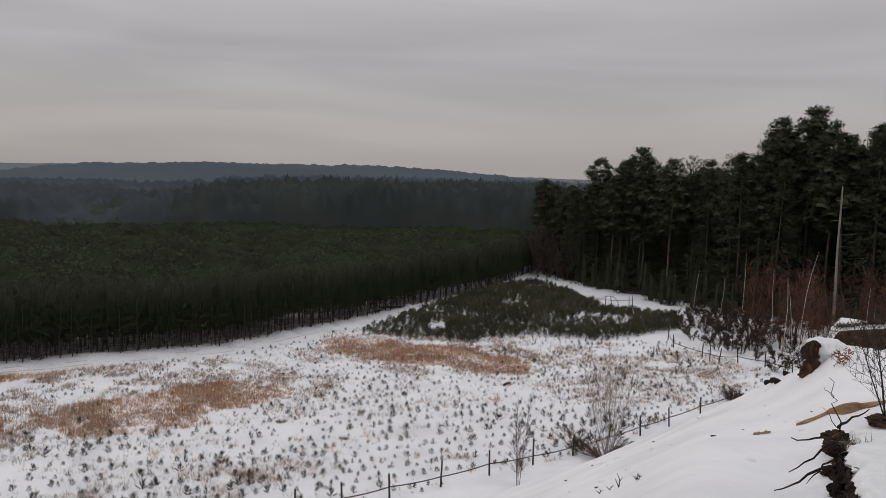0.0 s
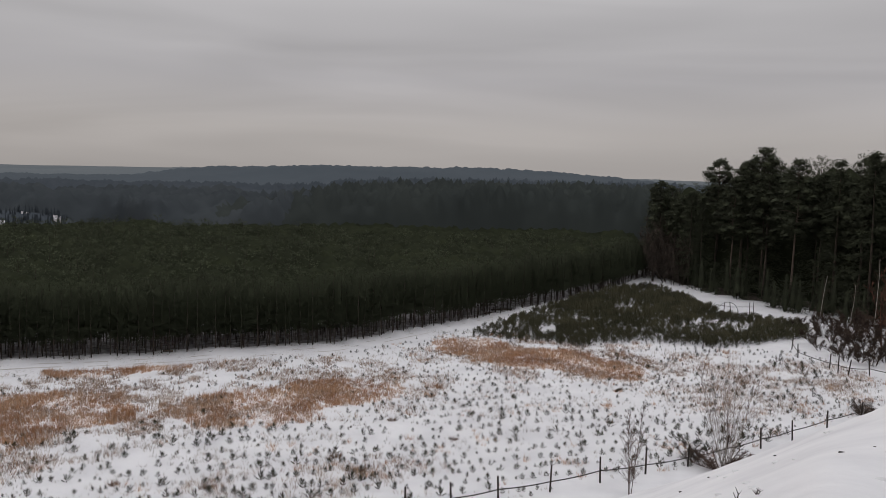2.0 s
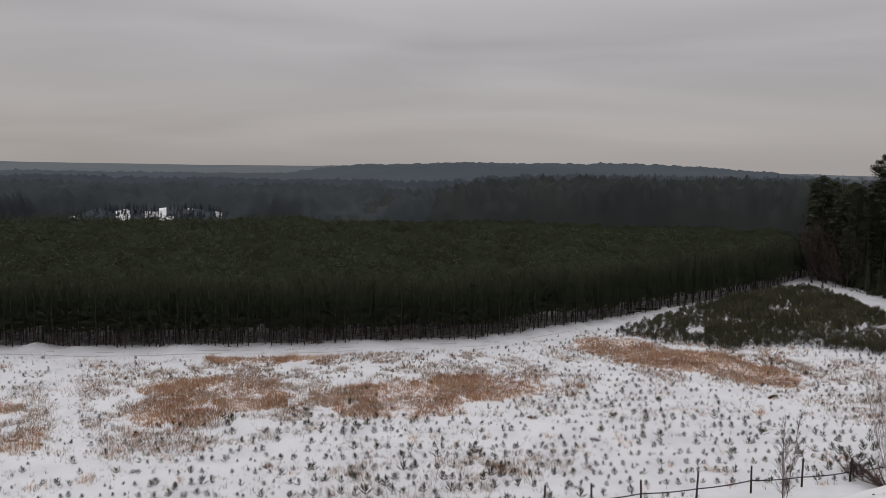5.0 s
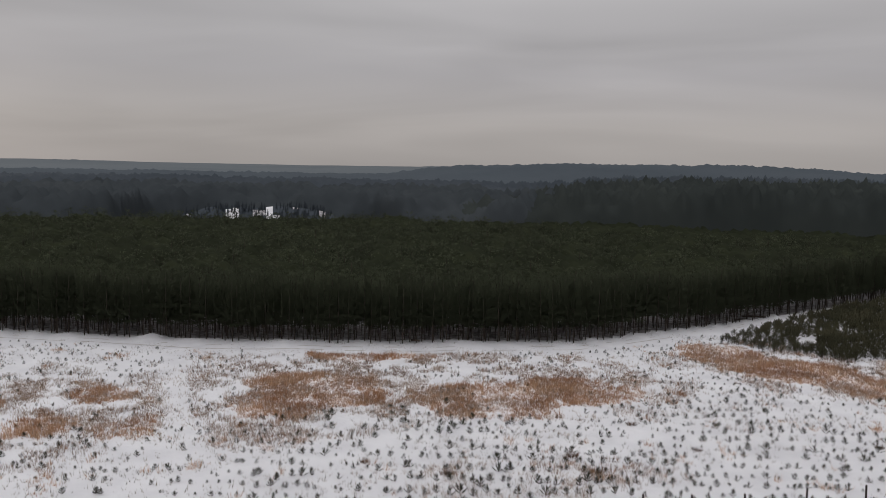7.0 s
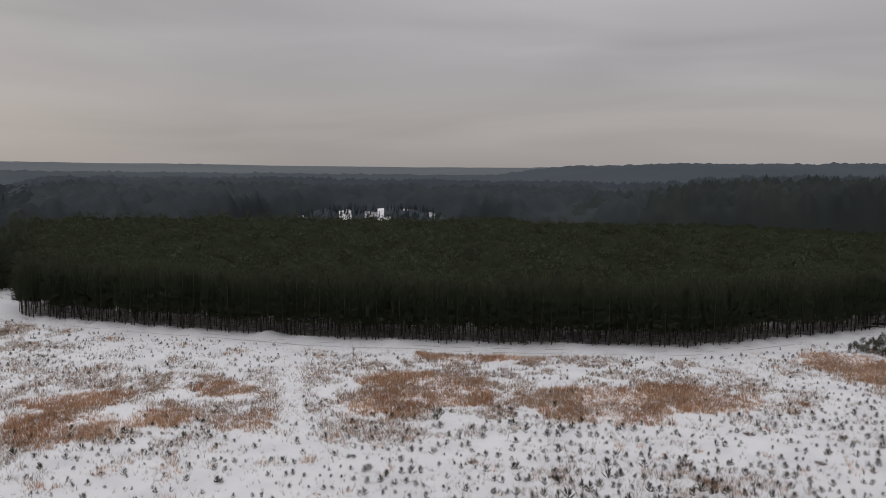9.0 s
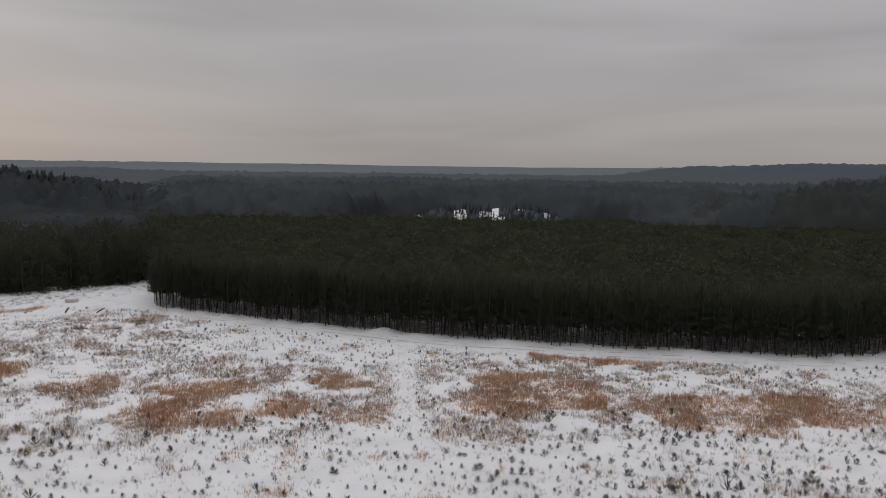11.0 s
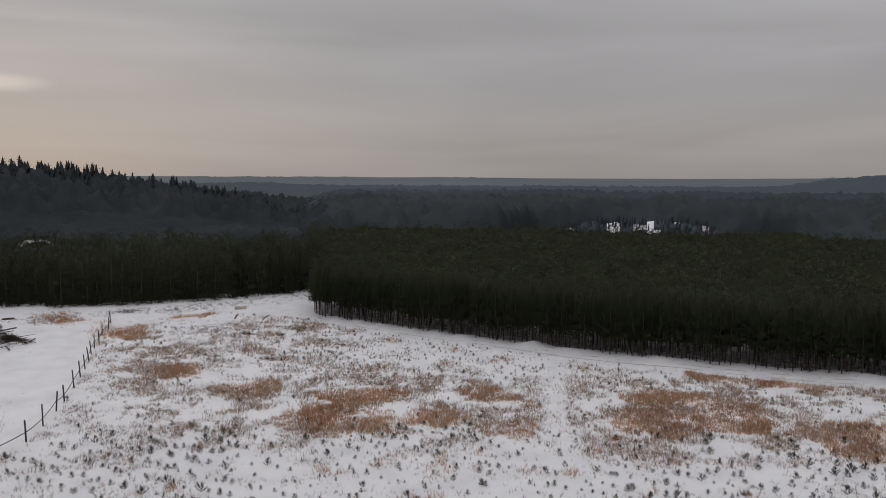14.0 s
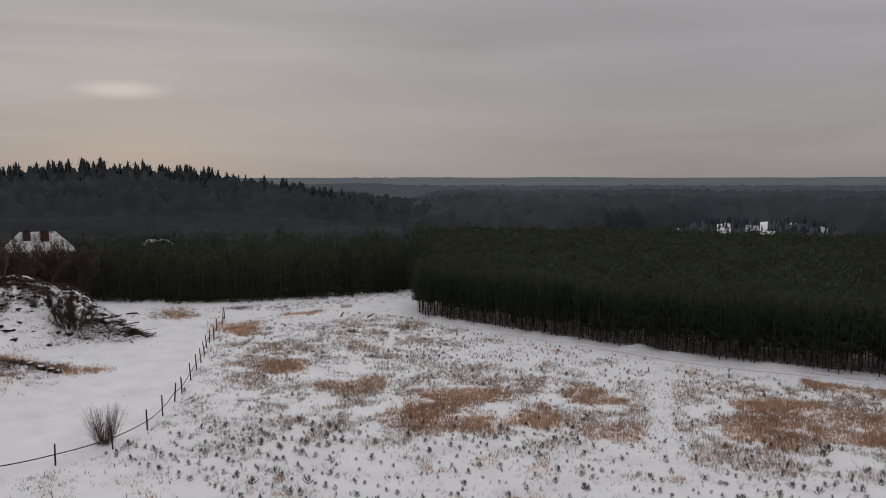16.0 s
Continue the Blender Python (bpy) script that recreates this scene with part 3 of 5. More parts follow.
def lattice(rng, x0, x1, y0, y1, gap, jitter=0.32):
    gx, gy = np.meshgrid(np.arange(x0, x1, gap), np.arange(y0, y1, gap))
    p = np.column_stack([gx.ravel(), gy.ravel()])
    return p + rng.normal(size=p.shape) * gap * jitter


def on_ground(p, sink=0.1):
    return np.column_stack([p, ground_z(p[:, 0], p[:, 1]) - sink])


def wood_of(name, protos, rng, pts, size, mats, label, lean=0.0):
    ob = part(name, scatter(protos, rng, pts, size, lean), mats)
    return tagged(ob, label, "woodland", kind="stuff")


def trees_from(protos, rng, pts, sizes, name, label, category, group):
    """Separate trees that share the meshes of a few grown ones; protos are lists of (part name, mesh)."""
    first = {}
    for (x, y, z), s in zip(pts, sizes):
        k = int(rng.integers(len(protos)))
        if k not in first:
            t = thing(name, (0, 0, 0), label, category, group)
            for pn, me in protos[k]:
                part(pn, me, None, t)
            first[k] = t
            t.matrix_basis = Matrix.LocRotScale((x, y, z), Euler((0, 0, rng.uniform(0, 6.28))), (s,) * 3)
            continue
        m = Matrix.LocRotScale((x, y, z), Euler((rng.normal() * 0.012, rng.normal() * 0.012, rng.uniform(0, 6.28))), None)
        c = copy_thing(first[k], m)
        c.scale = (s,) * 3


# ---------- closed canopies ----------
def crowns(x, y, size, sharp=1.0):
    """Crowns of trees about size metres apart, as relief between 0 and 1."""
    best = np.zeros(np.shape(x))
    i, j = np.floor(x / size).astype(int), np.floor(y / size).astype(int)
    for di in (-1, 0, 1):
        for dj in (-1, 0, 1):
            a, b = i + di, j + dj
            cx = (a + 0.5 + 0.42 * GRID[a % 256, b % 256]) * size
            cy = (b + 0.5 + 0.42 * GRID[(a + 91) % 256, (b + 53) % 256]) * size
            tall = 0.8 + 0.2 * GRID[(a + 17) % 256, (b + 140) % 256]
            d = np.hypot(x - cx, y - cy) / (0.85 * size)
            best = np.maximum(best, tall * np.clip(1 - d ** sharp, 0, 1))
    return best


def canopy_sheet(az, r, height, mats, which, label):
    """The closed mass of crowns of a wood, out of which the single tree tops rise."""
    A_, R_ = np.meshgrid(az, r)
    x, y = polar(A_, R_)
    h = height(A_, R_, x, y)
    v = np.stack([x, y, ground_z(x, y) + np.where(h > 0.3, h, h - 0.5)], -1).reshape(-1, 3)
    i = np.arange(len(v)).reshape(A_.shape)
    f = np.stack([np.stack([i[:-1, :-1], i[:-1, 1:], i[1:, 1:]], -1), np.stack([i[:-1, :-1], i[1:, 1:], i[1:, :-1]], -1)], 2).reshape(-1, 3)
    f = f[h.ravel()[f].max(1) > 0.1]
    c = v[f].mean(1)
    ca, cd = bearing(c[:, 0], c[:, 1])
    ob = part("forest_canopy", (v, f, which(ca, cd, c)), mats, smooth=True)
    return tagged(ob, label, "canopy", kind="stuff")


def rings(r0, r1, share):
    return r0 * (1 + share) ** np.arange(0, math.log(r1 / r0) / math.log(1 + share) + 1)


# the sheets' dark fronts also stand for the gloom deep between the trunks
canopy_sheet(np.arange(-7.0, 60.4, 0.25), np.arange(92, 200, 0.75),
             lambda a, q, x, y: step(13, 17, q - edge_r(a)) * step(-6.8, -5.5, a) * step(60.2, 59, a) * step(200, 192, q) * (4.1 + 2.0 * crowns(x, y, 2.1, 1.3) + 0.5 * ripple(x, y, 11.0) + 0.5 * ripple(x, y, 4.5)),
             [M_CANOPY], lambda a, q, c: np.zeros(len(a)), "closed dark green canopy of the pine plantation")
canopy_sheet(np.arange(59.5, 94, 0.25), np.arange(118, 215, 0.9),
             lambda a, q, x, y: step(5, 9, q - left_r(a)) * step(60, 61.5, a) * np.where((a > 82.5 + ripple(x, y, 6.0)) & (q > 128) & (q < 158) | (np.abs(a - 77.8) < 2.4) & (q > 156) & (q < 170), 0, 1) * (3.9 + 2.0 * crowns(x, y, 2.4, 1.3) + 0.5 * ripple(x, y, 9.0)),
             # from about 146 m the bluer hill colour stands for haze
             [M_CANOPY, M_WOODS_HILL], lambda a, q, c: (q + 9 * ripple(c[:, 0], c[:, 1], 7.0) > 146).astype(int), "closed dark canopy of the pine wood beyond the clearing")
# added dark filling behind the front trees, in place of deep shade
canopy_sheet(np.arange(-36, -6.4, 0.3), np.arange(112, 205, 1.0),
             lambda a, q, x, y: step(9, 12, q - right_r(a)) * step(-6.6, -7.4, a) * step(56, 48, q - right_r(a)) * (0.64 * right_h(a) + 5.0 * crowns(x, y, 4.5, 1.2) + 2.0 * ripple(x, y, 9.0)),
             [M_CANOPY], lambda a, q, c: np.zeros(len(a)), "dark sheet standing for the shaded inside of the tall old wood")
mid_tall = lambda a: np.interp(a, [-9, 1, 9, 13, 17.5, 22, 27], [1, 1.03, 0.98, 0.9, 0.78, 0.6, 0.4])
hill_tall = lambda a: np.interp(a, [58, 62, 66, 70, 75, 94], [0.62, 0.72, 0.85, 0.95, 1.0, 1.0])


def wood_height(a, q, x, y):
    tex = 5.0 * crowns(x, y, 4.4, 1.15) - 1.2 + 1.0 * ripple(x, y, 13.0) + 0.6 * ripple(x, y, 2.0)
    middle = step(187, 192, q) * step(-10, -8, a) * step(26.5, 20, a) * (10.6 * mid_tall(a) + 6.6 * crowns(x, y, 3.6, 1.0) - 0.6 + ripple(x, y, 13.0) + 1.2 * ripple(x, y, 1.7))
    rise = step(206, 222, q) * step(57.5, 61, a) * (7.0 * hill_tall(a) + 6.5 * crowns(x, y, 3.8, 1.0) - 1.2 + ripple(x, y, 13.0))
    start = 206 + 44 * step(10.0, 6.5, np.abs(a - 37.3)) + 6 * ripple(x, y, 12.0)
    valley = step(0, 14, q - start) * step(14, 22, a) * step(64, 58, a) * (9.5 + tex)
    return np.maximum.reduce([middle, rise, valley]) * step(540, 480, q)


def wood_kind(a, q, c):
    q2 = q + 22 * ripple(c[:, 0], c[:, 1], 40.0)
    # haze by material: each farther wood gets a paler, bluer colour
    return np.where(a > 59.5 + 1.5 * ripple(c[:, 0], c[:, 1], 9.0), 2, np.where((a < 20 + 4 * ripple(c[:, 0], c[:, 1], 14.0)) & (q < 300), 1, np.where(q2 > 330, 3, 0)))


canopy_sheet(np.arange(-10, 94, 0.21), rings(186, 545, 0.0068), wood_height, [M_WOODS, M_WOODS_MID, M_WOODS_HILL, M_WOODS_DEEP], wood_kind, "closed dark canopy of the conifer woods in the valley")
# far hills in the palest colours, haze included
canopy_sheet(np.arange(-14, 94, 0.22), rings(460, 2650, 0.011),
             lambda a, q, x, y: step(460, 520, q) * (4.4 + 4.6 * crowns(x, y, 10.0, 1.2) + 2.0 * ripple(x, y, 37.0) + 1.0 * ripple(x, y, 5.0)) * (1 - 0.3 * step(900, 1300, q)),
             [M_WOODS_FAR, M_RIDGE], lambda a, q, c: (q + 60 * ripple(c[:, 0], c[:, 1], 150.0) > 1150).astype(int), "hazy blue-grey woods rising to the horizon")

# ---------- pine plantation ----------
rng = np.random.default_rng(11)
fine = lattice(rng, -125, 30, 45, 175, 0.92, 0.22)
coarse = lattice(rng, -190, 30, 40, 215, 2.0)
faz, fr = bearing(fine[:, 0], fine[:, 1])
caz_, cr2 = bearing(coarse[:, 0], coarse[:, 1])
P = np.vstack([fine[fr - edge_r(faz) < 9], coarse[cr2 - edge_r(caz_) >= 9]])
paz, pr = bearing(P[:, 0], P[:, 1])
d_in = pr - edge_r(paz)
deep_end = 168 + 30 * step(14, 30, paz)
keep = (paz < 60.3) & (paz > -7.2) & (d_in > -1.0 + 0.2 * ripple(P[:, 0], P[:, 1], 4.0)) & (pr < deep_end)
P, paz, pr, d_in = P[keep], paz[keep], pr[keep], d_in[keep]
order = np.argsort(d_in)
mask = np.zeros(len(P), bool)
mask[order[:295]] = True
protos = []
for k in range(6):
    tr, cr_ = young_pine_parts(rng, 6.5)
    protos.append([("trunk", mesh_of("pine_trunk", tr, M_BARK, True)), ("crown", mesh_of("pine_crown", cr_, M_NEEDLE))])
trees_from(protos, rng, on_ground(P[mask]), rng.uniform(0.84, 1.08, mask.sum()), "young_pine",
           "slender young pine with bare lower trunk at the plantation edge", "pine tree", "pines of the plantation edge")
far_in = d_in > 17
far_keep = rng.random(len(P)) < 0.5
swell = lambda p: 1 + 0.05 * ripple(p[:, 0], p[:, 1], 11.0) + 0.05 * ripple(p[:, 0], p[:, 1], 4.5)
pr_near = [plain_pine(rng, 6.5, rng.uniform(0.22, 0.34), 1.25, 9, 5, 3, 0.36, 0.10, stem=0.05, full=0.5, power=0.6) for k in range(8)]
pr_far = [plain_pine(rng, 6.5, 0.55, rng.uniform(1.2, 1.7), 6, 6, 1, 0.5, 0.2, full=0.5, power=0.5, rise=(0.0, 0.5)) for k in range(8)]
sel = ~mask & ~far_in
wood_of("pine_plantation", pr_near, rng, on_ground(P[sel]), rng.uniform(0.86, 1.1, sel.sum()) * swell(P[sel]), [M_BARK, M_NEEDLE], "dense even stand of dark green young pines", 0.01)
sel = ~mask & far_in & far_keep
wood_of("pine_plantation", pr_far, rng, on_ground(P[sel]), rng.uniform(0.8, 1.12, sel.sum()) * swell(P[sel]), [M_BARK, M_NEEDLE], "dense canopy of dark green young pines", 0.01)

# ---------- wood beyond the clearing ----------
P = lattice(rng, -215, -100, -12, 112, 2.0)
paz, pr = bearing(P[:, 0], P[:, 1])
d_in = pr - left_r(paz)
keep = (paz > 59.5) & (paz < 93) & (d_in > 0) & (pr < 158) & ~((paz > 81.5) & (d_in < 22) & (rng.random(len(P)) < 0.6))
P, paz, d_in = P[keep], paz[keep], d_in[keep]
front = (d_in < 4.5)
pr_left = [plain_pine(rng, 7.6, 0.03, 1.8, 9, 5, 3, 0.46, 0.14, full=0.7, power=0.6) for k in range(6)]
protos = []
for k in range(4):
    tr = Geo()
    tube(tr, wobble(rng, 7.3, 4, 0.04), np.linspace(0.09, 0.015, 4), 5)
    protos.append([("trunk", mesh_of("pine_trunk", tr, M_BARK, True)), ("crown", mesh_of("pine_crown", pine_crown(rng, 7.6, 0.02, 1.75, 16, 7, 6, 0.40, 0.09, rise=(-0.1, 0.7), full=0.8), M_NEEDLE_OLD))])
trees_from(protos, rng, on_ground(P[front]), rng.uniform(0.8, 1.1, front.sum()), "bushy_pine", "bushy dark pine branched to the ground beside the snowy track", "pine tree", "pines beyond the clearing")
inner = (~front) & (d_in < 16)
wood_of("pine_wood", pr_left, rng, on_ground(P[inner]), rng.uniform(0.75, 1.1, inner.sum()), [M_BARK, M_NEEDLE_OLD], "dark pine wood beyond the snowy clearing")
inner = (~front) & (d_in >= 16)
pr_left = [plain_pine(rng, 7.6, 0.45, 1.7, 7, 5, 2, 0.5, 0.17, full=0.5, power=0.55) for k in range(6)]
wood_of("pine_wood", pr_left, rng, on_ground(P[inner]), rng.uniform(0.75, 1.1, inner.sum()), [M_BARK, M_NEEDLE], "canopy of the dark pine wood")

# ---------- old wood beside the hill ----------
P = lattice(rng, 10, 150, 80, 215, 3.5)
paz, pr = bearing(P[:, 0], P[:, 1])
d_in = pr - right_r(paz)
keep = (paz > -36) & (paz < -6.6) & (d_in > 0) & (d_in < 40)
P, paz, d_in = P[keep], paz[keep], d_in[keep]
front = d_in < 10
op = [[("trunk", mesh_of("old_pine_trunk", a, M_BARK_PALE if i == 0 else M_BARK, True)), ("crown", mesh_of("old_pine_crown", b, M_NEEDLE_OLD))] for i, (a, b) in enumerate([old_pine_parts(rng, 22) for k in range(5)])]
sp = [[("trunk", mesh_of("spruce_trunk", a, M_BARK, True)), ("crown", mesh_of("spruce_crown", b, M_NEEDLE_OLD))] for a, b in [spruce_parts(rng, 22) for k in range(3)]]
is_pine = rng.random(len(P)) < 0.5
hh = right_h(paz) / 22 * rng.choice([0.84, 0.9, 0.95, 1.0, 1.03], len(P)) * rng.uniform(0.98, 1.08, len(P))
a_ = front & is_pine
trees_from(op, rng, on_ground(P[a_]), hh[a_], "old_pine", "tall old pine with bare pale trunk and dark crown", "pine tree", "trees of the old wood")
a_ = front & ~is_pine
trees_from(sp, rng, on_ground(P[a_]), hh[a_] * 0.94, "spruce", "tall dark spruce branched far down at the wood's edge", "spruce tree", "trees of the old wood")
pr_old = [plain_pine(rng, 22, 0.06, 3.0, 18, 6, 3, 0.6, 0.2, stem=0.14, full=0.6, power=0.55) for k in range(5)]
a_ = ~front
wood_of("old_wood", pr_old, rng, on_ground(P[a_]), hh[a_] * 0.97, [M_BARK, M_NEEDLE_OLD], "dark interior of the tall old conifer wood")

# dark young spruces and pines that close the foot of the wood
P = lattice(rng, 10, 120, 80, 175, 2.0)
paz, pr = bearing(P[:, 0], P[:, 1])
d_in = pr - right_r(paz)
keep = (paz > -36) & (paz < -7) & (d_in > -1.5 - 5 * step(-12, -15, paz)) & (d_in < 4.5) & (rng.random(len(P)) < np.where(paz > -20, 0.8, 0.5))
P, paz = P[keep], paz[keep]
us = []
for k in range(4):
    a, b = Geo(), crown_body(pine_crown(rng, 5.0, 0.04, 1.6, 11, 6, 3, 0.45, 0.11, rise=(-0.1, 0.7), full=0.7), rng, 5.0, 0.1, 1.5, 0.7, 0.3)
    tube(a, wobble(rng, 4.8, 3, 0.04), (0.07, 0.04, 0.012), 5)
    us.append([("trunk", mesh_of("underwood_trunk", a, M_BARK, True)), ("crown", mesh_of("underwood_crown", b, M_NEEDLE_OLD))])
trees_from(us, rng, on_ground(P), rng.uniform(0.45, 1.25, len(P)), "young_spruce", "dark bushy young conifer at the foot of the old wood", "conifer", "underwood of the old wood")

# ---------- woods of the middle distance ----------
def belt(az0, az1, r0, r1, n, protos, mat, name, label, size=(0.8, 1.15), skip=None, tall=None):
    az = rng.uniform(az0, az1, n)
    r = r0 * (r1 / r0) ** rng.uniform(0, 1, n)
    if skip is not None:
        k = ~skip(az, r)
        az, r = az[k], r[k]
    x, y = polar(az, r)
    s = rng.uniform(*size, len(x))
    if tall is not None:
        s = s * tall(az)
    return wood_of(name, protos, rng, on_ground(np.column_stack([x, y]), 0.5), s, [mat] if not isinstance(mat, list) else mat, label)


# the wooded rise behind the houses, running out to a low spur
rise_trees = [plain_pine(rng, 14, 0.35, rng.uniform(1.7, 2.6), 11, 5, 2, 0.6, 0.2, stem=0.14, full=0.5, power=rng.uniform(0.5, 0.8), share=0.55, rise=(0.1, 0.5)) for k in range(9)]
# crest trees use the lightened copy, so they match the canopy sheet
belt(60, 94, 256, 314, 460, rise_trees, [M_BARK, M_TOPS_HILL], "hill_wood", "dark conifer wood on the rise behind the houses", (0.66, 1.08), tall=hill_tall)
# trees before the snowy clearing, with gaps where the snow shines through
clear_trees = [plain_pine(rng, 5, 0.05, 0.8, 6, 4, 1, 0.42, 0.14, stem=0.07, full=0.5, share=0.6) for k in range(6)]
gaps = lambda a, r: rng.random(len(a)) < np.interp(a, [30, 31.5, 34, 35.8, 36.0, 37.0, 37.2, 37.8, 38.0, 39.0, 39.2, 39.5, 39.7, 43, 44.5], [0, 0.05, 0.12, 0.1, 0.75, 0.75, 0.15, 0.2, 0.1, 0.1, 0.5, 0.5, 0.1, 0.08, 0])
# trees in a haze-paled colour, to stand out less against the snow
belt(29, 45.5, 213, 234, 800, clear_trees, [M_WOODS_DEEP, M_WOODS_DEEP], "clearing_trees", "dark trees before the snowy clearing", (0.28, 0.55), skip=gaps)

# ---------- field ----------
TAN = [  # dense dry grass: bearing, distance, half width in degrees, half depth in metres
    (20.9, 61.6, 4.9, 4.4), (14.4, 65.6, 3.6, 3.4), (36.2, 60.4, 3.2, 3.0), (31.2, 62.5, 2.4, 3.0), (33.8, 66.5, 4.0, 2.2), (29.5, 76.3, 4.0, 2.2),
    (51.9, 59.2, 2.4, 2.0), (47.6, 65.8, 1.7, 1.9), (46.5, 57.0, 1.9, 1.9), (58.6, 59.4, 3.9, 3.3), (57.0, 65.8, 2.8, 2.2), (65.0, 69.2, 2.0, 2.1),
    (69.3, 76.9, 1.3, 2.6), (72.6, 98.1, 1.0, 3.4), (68.4, 109.5, 1.5, 3.0), (5.4, 83.6, 2.6, 3.6), (0.6, 79.4, 4.2, 4.2), (-4.0, 77.0, 2.6, 3.2),
]
THIN = [  # thin dry growth with snow between
    (25.8, 68.5, 15.5, 9.5, 0.75), (56.6, 63.5, 12.0, 9.5, 0.7), (36.0, 57.5, 7.0, 5.0, 0.55), (62.0, 97.0, 5.0, 6.0, 0.45), (66.0, 84.0, 6.0, 9.0, 0.4), (-15.0, 77.5, 2.2, 2.6, 0.8),
    (-1.0, 79.5, 8.0, 6.5, 0.8), (-12.0, 71.0, 4.0, 5.0, 0.45), (-10.0, 82.0, 5.0, 4.0, 0.4), (-17.0, 82.0, 3.0, 6.0, 0.6), (12.0, 47.5, 4.5, 2.2, 0.35), (18.0, 45.5, 9.0, 2.6, 0.3), (71.5, 86.0, 1.6, 14.0, 0.6),
]


def speckle(x, y):
    return ripple(x, y, 2.3) + 0.7 * ripple(x + 40, y, 0.95) + 0.5 * ripple(x, y + 17, 0.42)


def patch(az, r, spots):
    d = np.zeros(np.shape(az))
    for a, b, wa, wr, *k in spots:
        q = ((az - a) / wa) ** 2 + ((r - b) / wr) ** 2
        d = np.maximum(d, (k[0] if k else 1.0) * step(2.3, 0.3, q))
    return d


def on_path(az, r):
    """A trodden strip of clean snow straight down the field."""
    return step(1.3, 0.5, np.abs(az - 42.9 + 0.5 * ripple(r, 3.0, 5.0))) * step(50, 55, r) * step(88, 82, r)


def tan_density(x, y):
    az, r = bearing(x, y)
    return step(-0.5, 0.7, patch(az, r, TAN) * 1.7 - 0.74 + 0.55 * speckle(x, y)) * (1 - on_path(az, r))


def field(n, r0, r1, az0=-22, az1=89):
    az = rng.uniform(az0, az1, n)
    r = np.sqrt(rng.uniform(r0 * r0, r1 * r1, n))
    x, y = polar(az, r)
    keep = in_field(az, r)
    return x[keep], y[keep], az[keep], r[keep]


def in_field(az, r):
    fence = np.interp(az, [-20, -16, -10, 0, 3, 8, 60, 80, 92], [70, 61, 52, 45, 43, 41, 40, 47, 50])
    far = np.where(az > 60, np.interp(az, [60, 66, 73, 74.5, 76, 77, 79, 81.5, 85, 90], [101, 110, 105, 90, 74, 66, 59, 56, 54.5, 53]), edge_r(az) - 5.5)
    far = np.where(az < 9, np.interp(az, [-22, -16, 0, 6, 9], [84, 94, 90, 93, 86]), far)
    return (r > fence) & (r < far)


def tuft(blades, h, w, lean, width):
    g = Geo()
    t = rng.uniform(0, 6.28, blades)
    base = np.column_stack([np.cos(t) * w * rng.random(blades), np.sin(t) * w * rng.random(blades), np.full(blades, -0.03)])
    way = np.column_stack([np.cos(t) * lean, np.sin(t) * lean, np.ones(blades)]) + rng.normal(size=(blades, 3)) * 0.18
    spikes(g, rng, base, way, h * rng.uniform(0.5, 1.1, blades), width)
    return g.arrays()


tufts = [tuft(9, 0.55, 0.28, 0.38, 0.034) for i in range(8)]
x, y, az, r = field(330000, 42, 112)
k = rng.random(len(x)) < tan_density(x, y) * 0.62
pts = on_ground(np.column_stack([x[k], y[k]]), 0.0)
grass = part("dry_grass", scatter(tufts, rng, pts, rng.uniform(0.55, 1.2, k.sum()) * (0.8 + 0.3 * ripple(x[k], y[k], 3.0))), [M_GRASS])
tagged(grass, "patches of tan dry grass standing out of the snow", "grass", kind="stuff")
x, y, az, r = field(300000, 42, 112)
k = rng.random(len(x)) < patch(az, r, THIN) * step(-0.75, 0.7, speckle(x, y)) * (1 - 0.8 * on_path(az, r)) * 1.1
thin_tufts = [tuft(6, 0.46, 0.3, 0.4, 0.026) for i in range(8)]
pts = on_ground(np.column_stack([x[k], y[k]]), 0.0)
thin_grass = part("thin_grass", scatter(thin_tufts, rng, pts, rng.uniform(0.5, 1.2, k.sum())), [M_STRAW])
tagged(thin_grass, "thin beige dry grass with snow showing between", "grass", kind="stuff")
x, y, az, r = field(300000, 42, 112)
thin = step(-0.7, 0.8, speckle(x, y)) * (0.45 + 0.55 * step(-0.4, 0.5, ripple(x, y, 8.0)))
thin = thin * (0.3 + 0.7 * step(4, 22, az)) * (1 - 0.8 * on_path(az, r)) * step(4, 14, np.where(az > 9, edge_r(np.minimum(az, 60)) - r, 20)) * 0.95 * (0.5 + 0.5 * step(48, 58, r))
k = rng.random(len(x)) < thin
weeds = [tuft(4, 0.36, 0.13, 0.3, 0.027) for i in range(8)]
pts = on_ground(np.column_stack([x[k], y[k]]), 0.0)
weed = part("dry_weeds", scatter(weeds, rng, pts, rng.uniform(0.4, 1.15, k.sum())), [M_STALK])
tagged(weed, "thin dry weed stalks poking through the snow", "weeds", kind="stuff")


